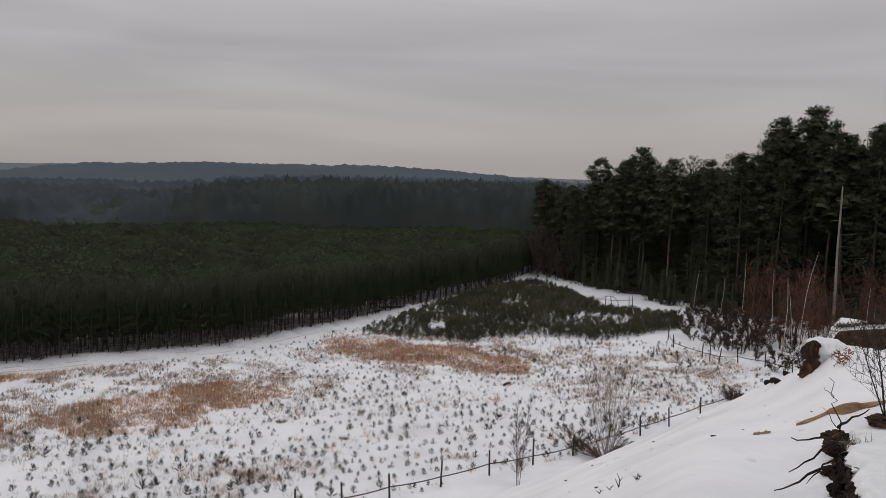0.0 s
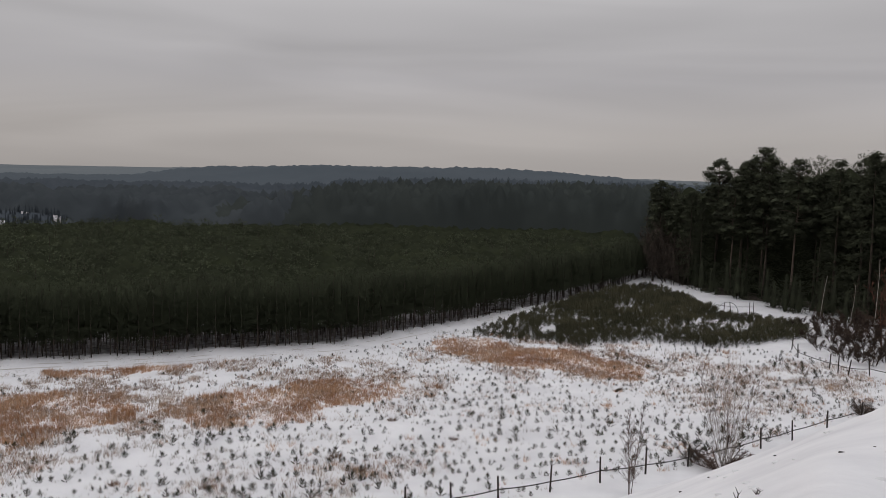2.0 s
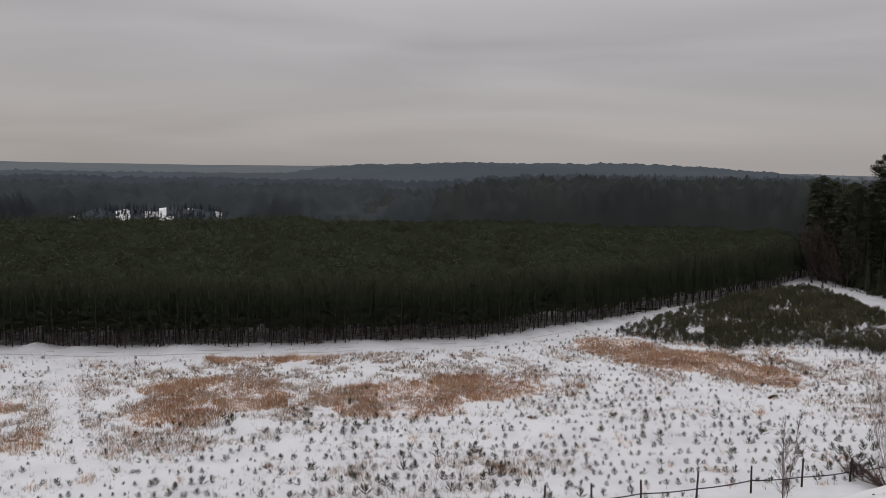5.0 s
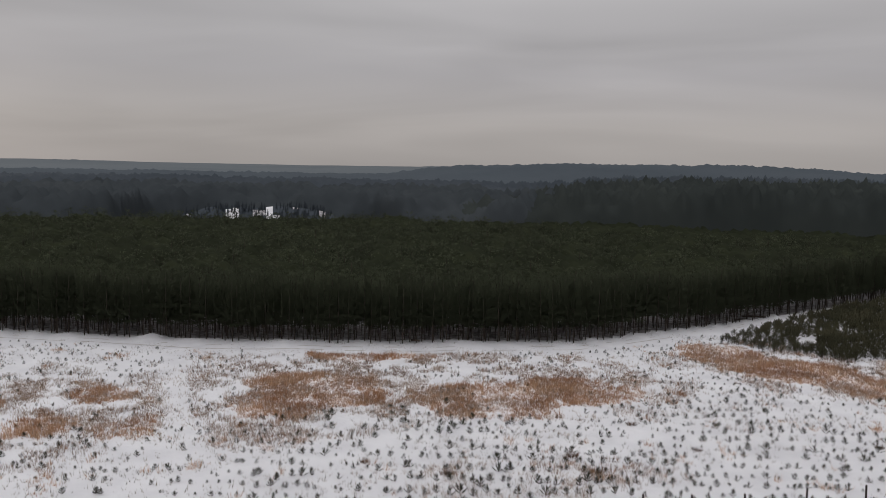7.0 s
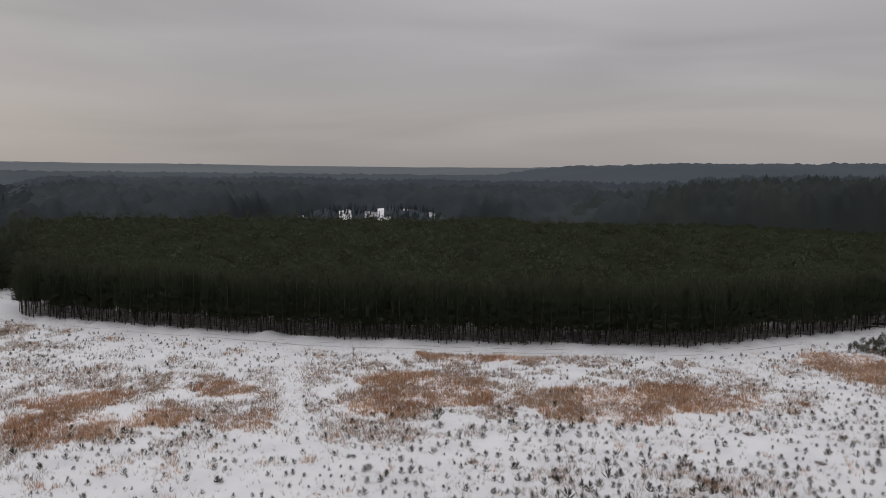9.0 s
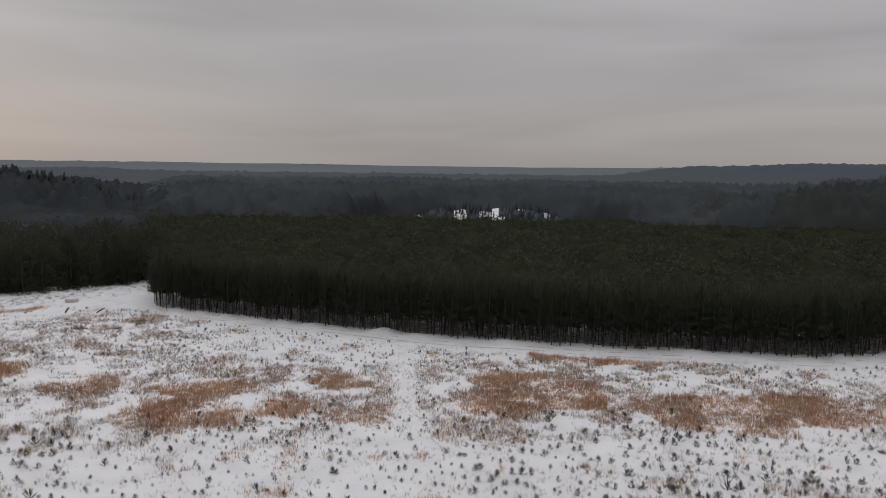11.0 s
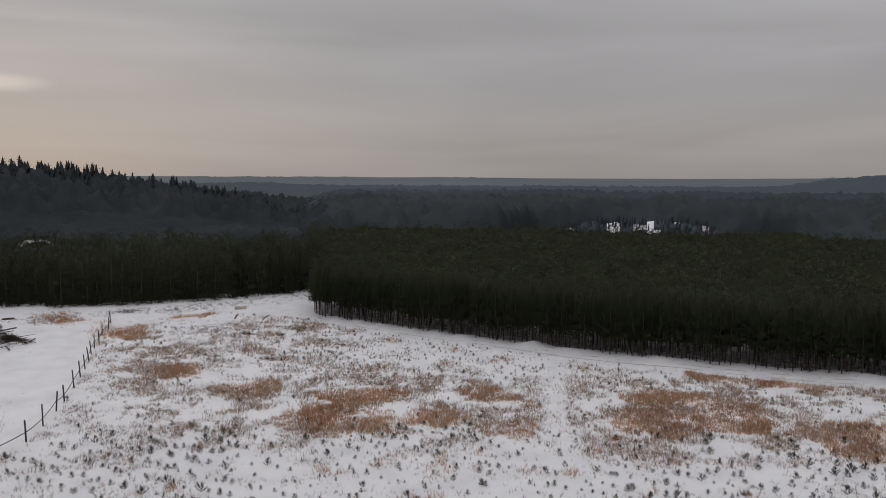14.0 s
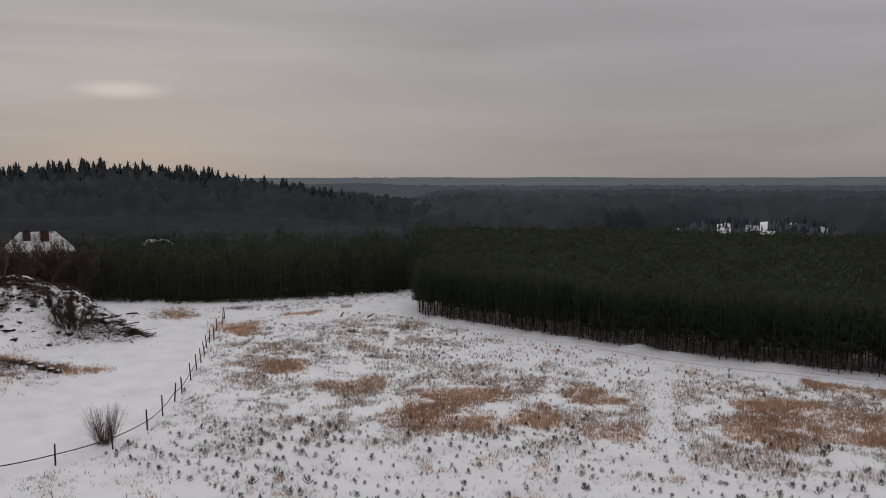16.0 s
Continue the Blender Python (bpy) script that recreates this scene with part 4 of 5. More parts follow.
def sapling_parts(h, bushy, levels=3, n=9, width=0.034, girth=0.048):
    """A young pine: a stem with whorls of upturned shoots, each a brush of needles."""
    stem, nd = Geo(), Geo()
    tube(stem, wobble(rng, h * 0.85, 3, 0.015), (0.02 * h / 0.7, 0.014 * h / 0.7, 0.007), 3)
    shoots = [(np.array([0, 0, h * 0.5]), np.array([rng.normal() * 0.04, rng.normal() * 0.04, h]), 0.05)]
    for level in range(levels):
        z = h * (0.08 + 0.68 * level / levels)
        arms = 5 if level < levels - 1 else 4
        t0 = rng.uniform(0, 6.28)
        for a in range(arms):
            if rng.random() < 0.12:
                continue
            t = t0 + a * 6.28 / arms + rng.normal() * 0.25
            L = h * (0.50 - 0.30 * level / levels) * rng.uniform(0.6, 1.15) * bushy
            d = unit(np.array([math.cos(t), math.sin(t), 0.40 + 1.0 * level / levels + rng.uniform(-0.15, 0.25)]))
            o = np.array([0, 0, z])
            bend = o + d * L * 0.6
            tip = bend + unit(d + np.array([0, 0, 0.8])) * L * 0.4
            tube(stem, [o, bend], (0.011, 0.006), 3)
            shoots.append((o + d * L * 0.3, tip, girth))
    for o, e, rad in shoots:
        tube(nd, [o, e], (rad * 0.55, rad * 0.3), 3)
        b = o + (e - o) * rng.uniform(0.0, 1.0, (n, 1))
        spikes(nd, rng, b, unit(e - o) * 0.8 + rng.normal(size=(n, 3)) * 0.42, min(h, 1.2) * 0.15 * rng.uniform(0.7, 1.3, n), width)
    return stem, nd


sap = [sapling_parts(0.60, rng.uniform(1.25, 1.65)) for i in range(10)]
# planted in rows across the field, two paces apart
TURN = radians(24.0)
gu, gw = np.meshgrid(np.arange(-110, 60, 0.72), np.arange(30, 112, 1.7))
gu, gw = gu + rng.normal(size=gu.shape) * 0.17, gw + rng.normal(size=gu.shape) * 0.16 + 0.5 * ripple(gu, gw, 14.0)
S = np.column_stack([(gu * math.cos(TURN) - gw * math.sin(TURN)).ravel(), (gu * math.sin(TURN) + gw * math.cos(TURN)).ravel()])
extra = lattice(rng, -90, 40, 25, 100, 2.6, 0.45)  # self-sown ones between the rows
S = np.vstack([S, extra])
saz, sr = bearing(S[:, 0], S[:, 1])
tan_here = patch(saz, sr, TAN)
dark_groups = patch(saz, sr, [(17.5, 46.5, 10.5, 3.2), (53.4, 54.9, 3.8, 2.2), (36.7, 46.2, 2.6, 1.6), (-8.5, 57.0, 4.5, 3.5), (21.0, 54.5, 3.0, 1.8), (11.0, 50.0, 3.0, 2.0)])
dense = np.where(sr < 58 + 16 * step(16, 6, saz), 0.92, 0.52) * (0.6 + 0.5 * step(-0.6, 0.4, ripple(S[:, 0], S[:, 1], 6.0)))
dense = dense * (1 - 0.85 * step(0.3, 0.7, tan_here)) * (1 - 0.7 * on_path(saz, sr)) * np.where((saz > 64) & (sr > 60), 0.45, 1) + 0.5 * dark_groups
k = in_field(saz, sr) & (rng.random(len(S)) < dense)
S, saz, sr, dark_groups = S[k], saz[k], sr[k], dark_groups[k]
size = (0.45 + 0.6 * rng.uniform(0, 1, len(S)) ** 1.4) * np.where(sr > 62, 0.78, 1.0) * (0.85 + 0.25 * step(-0.3, 0.6, ripple(S[:, 0], S[:, 1], 8.0)))
size = size * (1 + 0.15 * dark_groups) * (1 + 0.25 * step(-5, -10, saz)) * (1 - 0.1 * step(40, 52, saz))
near_s = np.zeros(len(S), bool)
near_s[np.argsort(sr)[:290]] = True
trees_from([[("stem", mesh_of("sapling_stem", a, M_TWIG)), ("needles", mesh_of("sapling_needles", b, M_SAPLING))] for a, b in sap], rng,
           on_ground(S[near_s], 0.02), size[near_s], "pine_sapling", "knee-high planted pine sapling standing in the snow", "sapling", "planted saplings")
rest = part("pine_saplings", scatter([merged([(tube(Geo(), [(0, 0, -0.05), (0.01, 0, 0.5)], (0.016, 0.008), 3), 0), (b, 1)]) for a, b in sap], rng, on_ground(S[~near_s], 0.02), size[~near_s], 0.1), [M_TWIG, M_SAPLING])
tagged(rest, "rows of small planted pine saplings in the snow", "saplings", kind="stuff")
# low brown tussocks among the saplings
for a, q, w in ((15.1, 50.0, 1.0), (13.4, 47.3, 0.9), (24.0, 46.0, 0.8), (6.5, 54.0, 0.6), (62.5, 92.0, 0.9), (64.8, 93.5, 1.1), (61.0, 96.0, 0.8), (-4.5, 60.0, 0.6), (30.0, 48.0, 0.6), (11.0, 58.0, 0.7)):
    v, f, m = tuft(150, 0.5, 0.5, 0.7, 0.03)
    ob = part("brown_tussock", (v * (w, w, w), f, m), M_WEED_BROWN)
    ob.matrix_basis = Matrix.LocRotScale(place(*polar(a, q)), Euler((0, 0, a)), None)
    tagged(ob, "low tussock of brown withered herbs in the snow", "tussock", "tussocks in the field")

# thicket of head-high pines
TH = lattice(rng, -16, 42, 78, 142, 0.70)
taz, tr_ = bearing(TH[:, 0], TH[:, 1])
lo = np.interp(taz, [-17, -16.3, -13.3, -11.4, -8.6, -5.8, -2.2, 0.6, 3, 5.4], [103, 100, 94, 90.5, 91.5, 89.5, 86, 87.5, 87, 91])
hi = np.interp(taz, [-17, -16, -12.8, -10.4, -9.2, -7.3, -4.9, -2.5, 0.7, 3.1, 5.4], [110, 112, 111, 118, 127, 137, 134, 122, 109, 99, 93])
open_snow = step(1.2, 0.4, ((taz + 11.6) / 2.6) ** 2 + ((tr_ - 104) / 4.5) ** 2) + 0.7 * step(1.2, 0.4, ((taz + 5.5) / 1.4) ** 2 + ((tr_ - 112) / 4) ** 2) + 0.3 * step(0, 4.5, taz)
k = (taz < 5.4) & (taz > -16.8) & (tr_ > lo + 0.8 * ripple(TH[:, 0], TH[:, 1], 2.0)) & (tr_ < hi) & (rng.random(len(TH)) > 0.8 * open_snow) & (ripple(TH[:, 0], TH[:, 1], 4.0) > -0.75)
TH, taz, tr_ = TH[k], taz[k], tr_[k]
bp = [sapling_parts(1.6, rng.uniform(1.25, 1.6), 4, 26, 0.06, 0.07) for i in range(6)]
near_t = np.zeros(len(TH), bool)
near_t[np.argsort(tr_)[:285]] = True
ts = rng.uniform(0.45, 1.0, len(TH)) * (0.85 + 0.25 * ripple(TH[:, 0], TH[:, 1], 5.0)) * np.interp(taz, [-17, -14, -3, 2, 5.4], [0.75, 1.0, 1.0, 0.85, 0.55])
trees_from([[("stem", mesh_of("thicket_stem", a, M_BARK)), ("crown", mesh_of("thicket_crown", b, M_THICKET))] for a, b in bp], rng, on_ground(TH[near_t], 0.03), ts[near_t],
           "thicket_pine", "man-high bushy pine in the snowy thicket", "pine tree", "pines of the thicket")
light = [merged([(tube(Geo(), [(0, 0, 0), (0, 0, 1.5)], (0.03, 0.01), 3), 0), (sapling_parts(1.6, rng.uniform(1.25, 1.6), 4, 9, 0.12, 0.12)[1], 1)]) for i in range(8)]
rest = part("pine_thicket", scatter(light, rng, on_ground(TH[~near_t], 0.03), ts[~near_t]), [M_BARK, M_THICKET])
tagged(rest, "thicket of bushy young pines with snow between", "thicket", kind="stuff")

# ---------- fences ----------
def fence_post(at, h, parent, lean=(0, 0), rad=0.055):
    g = Geo()
    tube(g, [(0, 0, -0.3), (0, 0, h * 0.5), (0, 0, h - 0.02), (0, 0, h)], (rad * 1.1, rad, rad * 0.95, rad * 0.7), 6)
    p = part("post", g, M_POST, parent)
    p.matrix_basis = pose(*at, lean[0], lean[1], rng.uniform(0, 90))
    return p


def fence_run(spots, label, hang=0.72, height=1.58, wild=3.0):
    """Posts at the given places, and the slack pole-and-wire line that joins them."""
    f = thing("fence", (0, 0, 0), label, "fence")
    tops = []
    for x, y in spots:
        at = place(x, y)
        h = height * rng.uniform(0.9, 1.08)
        fence_post(at, h, f, (rng.normal() * wild, rng.normal() * wild))
        tops.append(np.array(at) + (0, 0, hang * rng.uniform(0.8, 1.15)))
    for a, b in zip(tops[:-1], tops[1:]):
        t = np.linspace(0, 1, 7)[:, None]
        line = a + (b - a) * t - np.array([0, 0, 0.06]) * (4 * t * (1 - t))
        g = Geo()
        tube(g, line, np.full(7, 0.034), 4)
        part("rail", g, M_POST, f)
    return f


fence_run([polar(a, q) for a, q in ((10, 41), (6.6, 42), (3.2, 43.4), (-0.5, 45.3), (-4.0, 47.6), (-7.1, 50), (-9.9, 52.4), (-12.3, 55.2), (-14.5, 58), (-16.4, 60.6), (-18.4, 64.6), (-20.3, 69))],
          "sagging fence of dark wooden posts below the snowy slope")
fence_run([polar(a, q) for a, q in ((-24, 83), (-22.3, 85), (-20.6, 85.6), (-19.4, 84.4), (-18.8, 85.4), (-18.3, 86.4), (-16.4, 90), (-16.0, 94))],
          "old fence of dark posts beside the pine thicket")
fence_run([polar(a, q) for a, q in ((92, 53.5), (88.3, 54.4), (84.5, 55.4), (81.0, 57), (78.8, 60.3), (77.8, 63.5), (77.0, 67.2), (76.5, 69.8), (75.9, 74), (75.5, 78), (75.2, 81), (74.95, 84.5), (74.8, 88), (74.6, 91), (74.3, 93), (74.1, 98), (73.7, 101.5), (73.55, 105.5))],
          "fence of dark wooden posts along the snowy track", 0.7, 1.5)

# ---------- birches and shrubs ----------
def birch(at, h, stems, spread, label, name="birch", mats=(M_BIRCH, M_TWIG), depth=3, twigs=7, thick=0.05, category="birch tree"):
    t = thing(name, at, label, category)
    for k in range(stems):
        st, tw = bare_stem(rng, h, spread, depth, thick, twigs, rng.uniform(0, 0.05 * stems ** 0.5))
        s = part("stem", st, mats[0], t, smooth=True)
        tagged(part("twig_spray", tw, mats[1], s), kind="stuff")
    return t


birch(place(*polar(-6.1, 46), 0.1), 5.6, 4, 0.09, "slender leafless young birch beside the fence", mats=(M_TWIG, M_TWIG), twigs=10, thick=0.034)
birch(place(*polar(-12.3, 53), 0.1), 7.2, 12, 0.5, "leafless birch clump with many thin stems beside the fence", twigs=6, thick=0.03)
birch(place(*polar(81.5, 58.5), 0.1), 2.9, 130, 0.68, "rounded leafless bush growing at the fence", "bush", (M_TWIG, M_TWIG), 2, 2, 0.013, "bush")
for a, q, h in ((-19.3, 107, 9), (-20.6, 104, 11), (-22.6, 92, 9.5), (-23.3, 90, 12.5), (-23.9, 91, 12), (-24.3, 90, 13), (-28.0, 88, 11), (-28.6, 86, 9), (-17.5, 110, 8)):
    birch(place(*polar(a, q), 0.1), h, 1, 0.05, "thin pale leafless birch before the dark wood", twigs=5, thick=0.055)


def scrub(h, stems, spread, twigs, n, width):
    """A leafless shrub of stems and fine twigs, light enough to repeat."""
    g = Geo()
    for k in range(stems):
        st, tw = bare_stem(rng, h, spread, 2, 0.03, twigs, 0.15)
        for q in (st, tw):
            g.add(*q.arrays()[:2])
        v = tw.arrays()[0]
        b = v[rng.integers(0, len(v), n)]
        spikes(g, rng, b, unit(rng.normal(size=(n, 3)) * 0.7 + (0, 0, 0.8)), h * 0.13 * rng.uniform(0.5, 1.3, n), width)
    return g.arrays()


red = [scrub(4.5, 3, 0.45, 3, 45, 0.04) for i in range(4)]
a_, q_ = rng.uniform(-34, -21, 110), rng.uniform(96, 118, 110)
X_, Y_ = polar(a_, q_)
thk = part("birch_thicket", scatter(red, rng, on_ground(np.column_stack([X_, Y_])), rng.uniform(0.6, 2.0, 110)), [M_TWIG_RED])
tagged(thk, "red-brown leafless birch scrub before the old wood", "scrub", kind="stuff")
# the tall dead pine
dead = thing("dead_pine", place(*polar(-26.15, 100)), "tall bare dead pine trunk standing before the wood", "dead tree")
g = Geo()
tube(g, [(0, 0, -0.3), (0.03, 0.05, 5), (-0.04, 0.1, 11), (0.02, 0.1, 17.6), (0.03, 0.1, 18)], (0.19, 0.17, 0.13, 0.09, 0.05), 8)
part("trunk", g, M_DEAD, dead, smooth=True)
for z_, t_, l_ in ((11.3, 0.3, 1.6), (12.6, 0.1, 2.6), (14.2, 2.9, 1.0), (9, 3.3, 0.6), (13.4, 0.9, 1.3), (15.6, 0.2, 0.9), (16.4, 3.4, 0.7)):
    g = Geo()
    o = np.array([0.0, 0.08, z_])
    tube(g, [o, o + np.array([math.cos(t_), math.sin(t_), -0.1 + 0.2 * (z_ % 1)]) * l_ * 0.5, o + np.array([math.cos(t_ + 0.2), math.sin(t_ + 0.2), 0.12 * (z_ % 1)]) * l_], (0.028, 0.018, 0.007), 5)
    part("branch", g, M_DEAD, dead)

# ---------- hillside near the eye ----------


def lump(rng_, size, rough=0.35, cuts=2, flat=0.0, seed=0.0):
    """A rugged clod: a subdivided ball pushed in and out by noise."""
    bm = bmesh.new()
    bmesh.ops.create_icosphere(bm, subdivisions=cuts + 1, radius=1.0)
    for v in bm.verts:
        k = 1 + rough * noise.noise(v.co * 1.3 + Vector((seed, 3.1, 7.7))) + rough * 0.6 * noise.noise(v.co * 3.4 + Vector((seed, 1.7, 2.2)))
        if cuts > 2:
            k += rough * 0.35 * noise.noise(v.co * 8.0 + Vector((seed, 5.0, 1.0))) + rough * 0.22 * noise.noise(v.co * 17.0)
        v.co = Vector((v.co.x * size[0], v.co.y * size[1], v.co.z * size[2])) * k
        if v.co.z < -flat * size[2] and flat:
            v.co.z = -flat * size[2]
    g = Geo()
    bm.verts.index_update()
    g.add([v.co[:] for v in bm.verts], [[v.index for v in f.verts] for f in bm.faces])
    bm.free()
    return g


def moved(geo, at, turn=0.0):
    v, f, m = geo.arrays()
    c, s = math.cos(turn), math.sin(turn)
    v = np.stack([c * v[:, 0] - s * v[:, 1], s * v[:, 0] + c * v[:, 1], v[:, 2]], 1) + np.array(at)
    return v, f, m


def branch_part(pts, rad, parent, mat=None, name="root"):
    g = Geo()
    pts = np.array(pts, float)
    tube(g, pts, np.linspace(rad, rad * 0.3, len(pts)), 6)
    return part(name, g, mat or M_EARTH, parent, smooth=True)


def along(a0, r0, z0, a1, r1, z1, n=7, shake=0.025):
    """A crooked line between two places given by bearing, distance and height over the ground."""
    pts = []
    for k in range(n):
        t = k / (n - 1)
        x, y = polar(a0 + (a1 - a0) * t, r0 + (r1 - r0) * t)
        pts.append(np.array([x, y, float(ground_z(x, y)) + z0 + (z1 - z0) * t]) + rng.normal(size=3) * shake * (0 < k < n - 1))
    return pts


# torn turf edge with bare roots; the ground behind it stands higher, under snow
bank = thing("torn_turf_bank", (0, 0, 0), "torn dark earth bank with bare roots and snow on top", "earth bank")


def rim(t):
    """The line of the torn edge: bearing, distance and height of the face."""
    wig = 0.35 * float(ripple(t * 9, 3.0, 1.0)) + 0.2 * float(ripple(t * 23, 8.0, 1.0))
    return -27.0 - 1.25 * t ** 1.4 + wig * (0.6 + 0.4 * t), 20.3 - 9.6 * t, (0.34 + 0.34 * t) * (1 + 0.25 * float(ripple(t * 14, 6.0, 1.0)))


n, w = 110, 16
v, f = [], []
for i in range(n):
    a, q, h = rim(i / (n - 1))
    for j in range(w):
        s = j / (w - 1)
        x, y = polar(a + (1 - s) ** 1.5 * 0.5 - 0.25 * math.sin(s * 3.1), q - 0.12 * (1 - s))
        k = np.array([float(ripple(i * 0.9 + d, j * 1.1, 2.3)) * 0.11 + float(ripple(i * 2.1 + d, j * 2.3, 1.7)) * 0.07 for d in (0, 31, 77)])
        v.append(np.array([x, y, float(ground_z(x, y)) - 0.06 + h * s]) + k * (0.35 + 0.65 * math.sin(s * math.pi)))
for i in range(n - 1):
    for j in range(w - 1):
        a = i * w + j
        f += [(a, a + w, a + w + 1), (a, a + w + 1, a + 1)]
part("earth_face", Geo().add(v, f), M_EARTH, bank)
m_ = 26
v, f = [], []
for i in range(n):
    a, q, h = rim(i / (n - 1))
    ragged = 0.55 * float(ripple(i * 0.55, 1.0, 2.0)) + 0.3 * float(ripple(i * 1.3, 4.0, 1.5))
    for j in range(m_):
        s = j / (m_ - 1)
        x, y = polar(a - 0.55 + ragged - s * 6.5, q + 0.35 * s)
        lift = (h + 0.05) * (1 - s) ** 0.8 + 0.06 * math.sin(min(1, s * 9) * math.pi / 2) - (0.10 if j == 0 else 0)
        v.append((x, y, float(ground_z(x, y)) + lift + 0.04 * float(ripple(x * 1.0, y * 1.0, 0.7)) - 0.03 * s))
for i in range(n - 1):
    for j in range(m_ - 1):
        a = i * m_ + j
        f += [(a, a + 1, a + m_ + 1), (a, a + m_ + 1, a + m_)]
part("snow_cover", Geo().add(v, f), M_SNOW_CAP, bank, "smooth snow cover", smooth=True)
for k, (t, wd) in enumerate(((0.02, 0.22), (0.08, 0.2), (0.16, 0.16), (0.3, 0.14), (0.5, 0.15), (0.7, 0.16))):
    a, q, h = rim(t)
    x, y = polar(a + 0.35, q - 0.1)
    part("turf_clod", moved(lump(rng, (wd * 1.4, wd, wd * 0.8), 0.45, 3, seed=k * 3.1), (x, y, float(ground_z(x, y)) + h * (0.75 if k < 3 else 0.2)), k), M_EARTH, bank)
branch_part(along(-26.9, 18.5, 0.55, -24.2, 19.6, 0.4), 0.036, bank)
branch_part(along(-26.9, 18.0, 0.6, -24.2, 17.0, 0.15), 0.03, bank)
branch_part(along(-26.6, 16.5, 0.35, -23.4, 14.6, 0.10, 7), 0.03, bank)
branch_part(along(-26.8, 17.0, 0.4, -25.3, 16.0, 0.12), 0.022, bank)
branch_part(along(-26.9, 19.0, 0.7, -28.6, 20.5, 0.75), 0.035, bank)
branch_part(along(-27.0, 19.0, 0.6, -26.2, 19.2, 1.75, 8, 0.04), 0.016, bank, name="branch")
branch_part(along(-26.5, 19.1, 1.3, -25.9, 19.2, 1.6, 5, 0.03), 0.009, bank, name="branch")
branch_part(along(-26.8, 19.0, 0.7, -25.9, 18.8, 1.2, 5, 0.03), 0.010, bank, name="branch")
g = Geo()
n_ = 120
tx, ty = polar(-27.9, 18.9)
b_ = np.column_stack([tx + rng.normal(size=n_) * 0.16, ty + rng.normal(size=n_) * 0.16, np.full(n_, float(ground_z(tx, ty)) + 0.35)])
spikes(g, rng, b_, rng.normal(size=(n_, 3)) + (0, 0, 0.3), rng.uniform(0.15, 0.35, n_), 0.02)
part("dry_grass_tuft", g, M_STALK, bank, "pale dry grass tuft")

# bare bush at the rim
at = polar(-29.75, 22.0)
rim_bush = thing("rim_bush", place(*at, 0.1), "dark leafless bush on a mossy hummock at the rim", "bush")
for k in range(8):
    st, tw = bare_stem(rng, 3.0, 0.9, 4, 0.032, 4, 0.05, 1.9)
    st = part("stem", st, M_POST, rim_bush, smooth=True)
    tagged(part("twig_spray", tw, M_POST, st), kind="stuff")
hum = part("mossy_hummock", moved(lump(rng, (0.5, 0.4, 0.16), 0.5, 3, seed=9.1), (*at, float(ground_z(*at)) + 0.02)), M_TURF)
tagged(hum, "small dark mossy hummock under the bare bush", "hummock")

# clod of red earth at the crest, with snow behind it
clod = thing("earth_clod", (0, 0, 0), "overhanging clod of red-brown earth capped with snow", "earth clod")
cx, cy = polar(-25.0, 31.5)
cz = float(ground_z(cx, cy))


def earth_column(z0, z1, n):
    """A waisted, crumbling body of earth between two heights."""
    sides, v, f = 44, [], []
    for i in range(n):
        z = z0 + (z1 - z0) * i / (n - 1)
        wide = float(np.interp(z, [-0.2, 0.05, 0.3, 0.55, 0.8, 1.1, 1.3, 1.42], [0.44, 0.39, 0.29, 0.19, 0.25, 0.28, 0.22, 0.04]))
        side = float(np.interp(z, [0, 0.5, 0.9, 1.4], [0.12, 0.05, -0.06, 0.1]))
        for j in range(sides):
            t = 2 * math.pi * j / sides
            k = wide * (1 + 0.42 * float(ripple(math.cos(t) * 3 + z * 2, math.sin(t) * 3 + z, 1.1)) + 0.26 * float(ripple(math.cos(t) * 9 + z * 7, math.sin(t) * 9 - z * 5, 1.0))) + rng.normal() * 0.016
            v.append((cx + side + k * math.cos(t), cy + 0.8 * k * math.sin(t), cz + 0.82 * z))
    for i in range(n - 1):
        for j in range(sides):
            a, b = i * sides + j, i * sides + (j + 1) % sides
            f += [(a, b, b + sides), (a, b + sides, a + sides)]
    return Geo().add(v, f)


part("earth_core", earth_column(0.38, 1.42, 30), M_TURF, clod, "dark crumbling head")
part("earth_foot", earth_column(-0.2, 0.42, 16), M_RUST, clod, "rust-brown crumbling foot")
for k, (a, q, w, d, h, up) in enumerate(((-25.9, 32.4, 0.7, 0.8, 0.5, 0.12), (-27.2, 32.6, 1.1, 0.9, 0.25, 0.05), (-25.55, 32.1, 0.45, 0.45, 0.45, 0.4))):
    x, y = polar(a, q)
    part("snow_cover", moved(lump(rng, (w, d, h), 0.22, 3, seed=k * 2.9 + 11), (x, y, float(ground_z(x, y)) + up)), M_SNOW_CAP, clod, "smooth snow cover", smooth=True)
for a, q, w in ((-27.6, 33.4, 0.4), (-22.9, 33.6, 0.13), (-23.1, 33.0, 0.12), (-22.5, 34.1, 0.11), (-23.6, 33.6, 0.10)):
    x, y = polar(a, q)
    ob = part("dark_clod", moved(lump(rng, (w * 1.3, w, w), 0.5, 2, seed=a), (x, y, float(ground_z(x, y)) + w * 0.5)), M_EARTH)
    tagged(ob, "small dark clod of earth on the snowy crest", "earth clod", "clods on the crest")
g = Geo()
n_ = 110
lx, ly = polar(-26.9 + rng.normal(size=n_) * 0.35, 30.3 + rng.normal(size=n_) * 0.25)
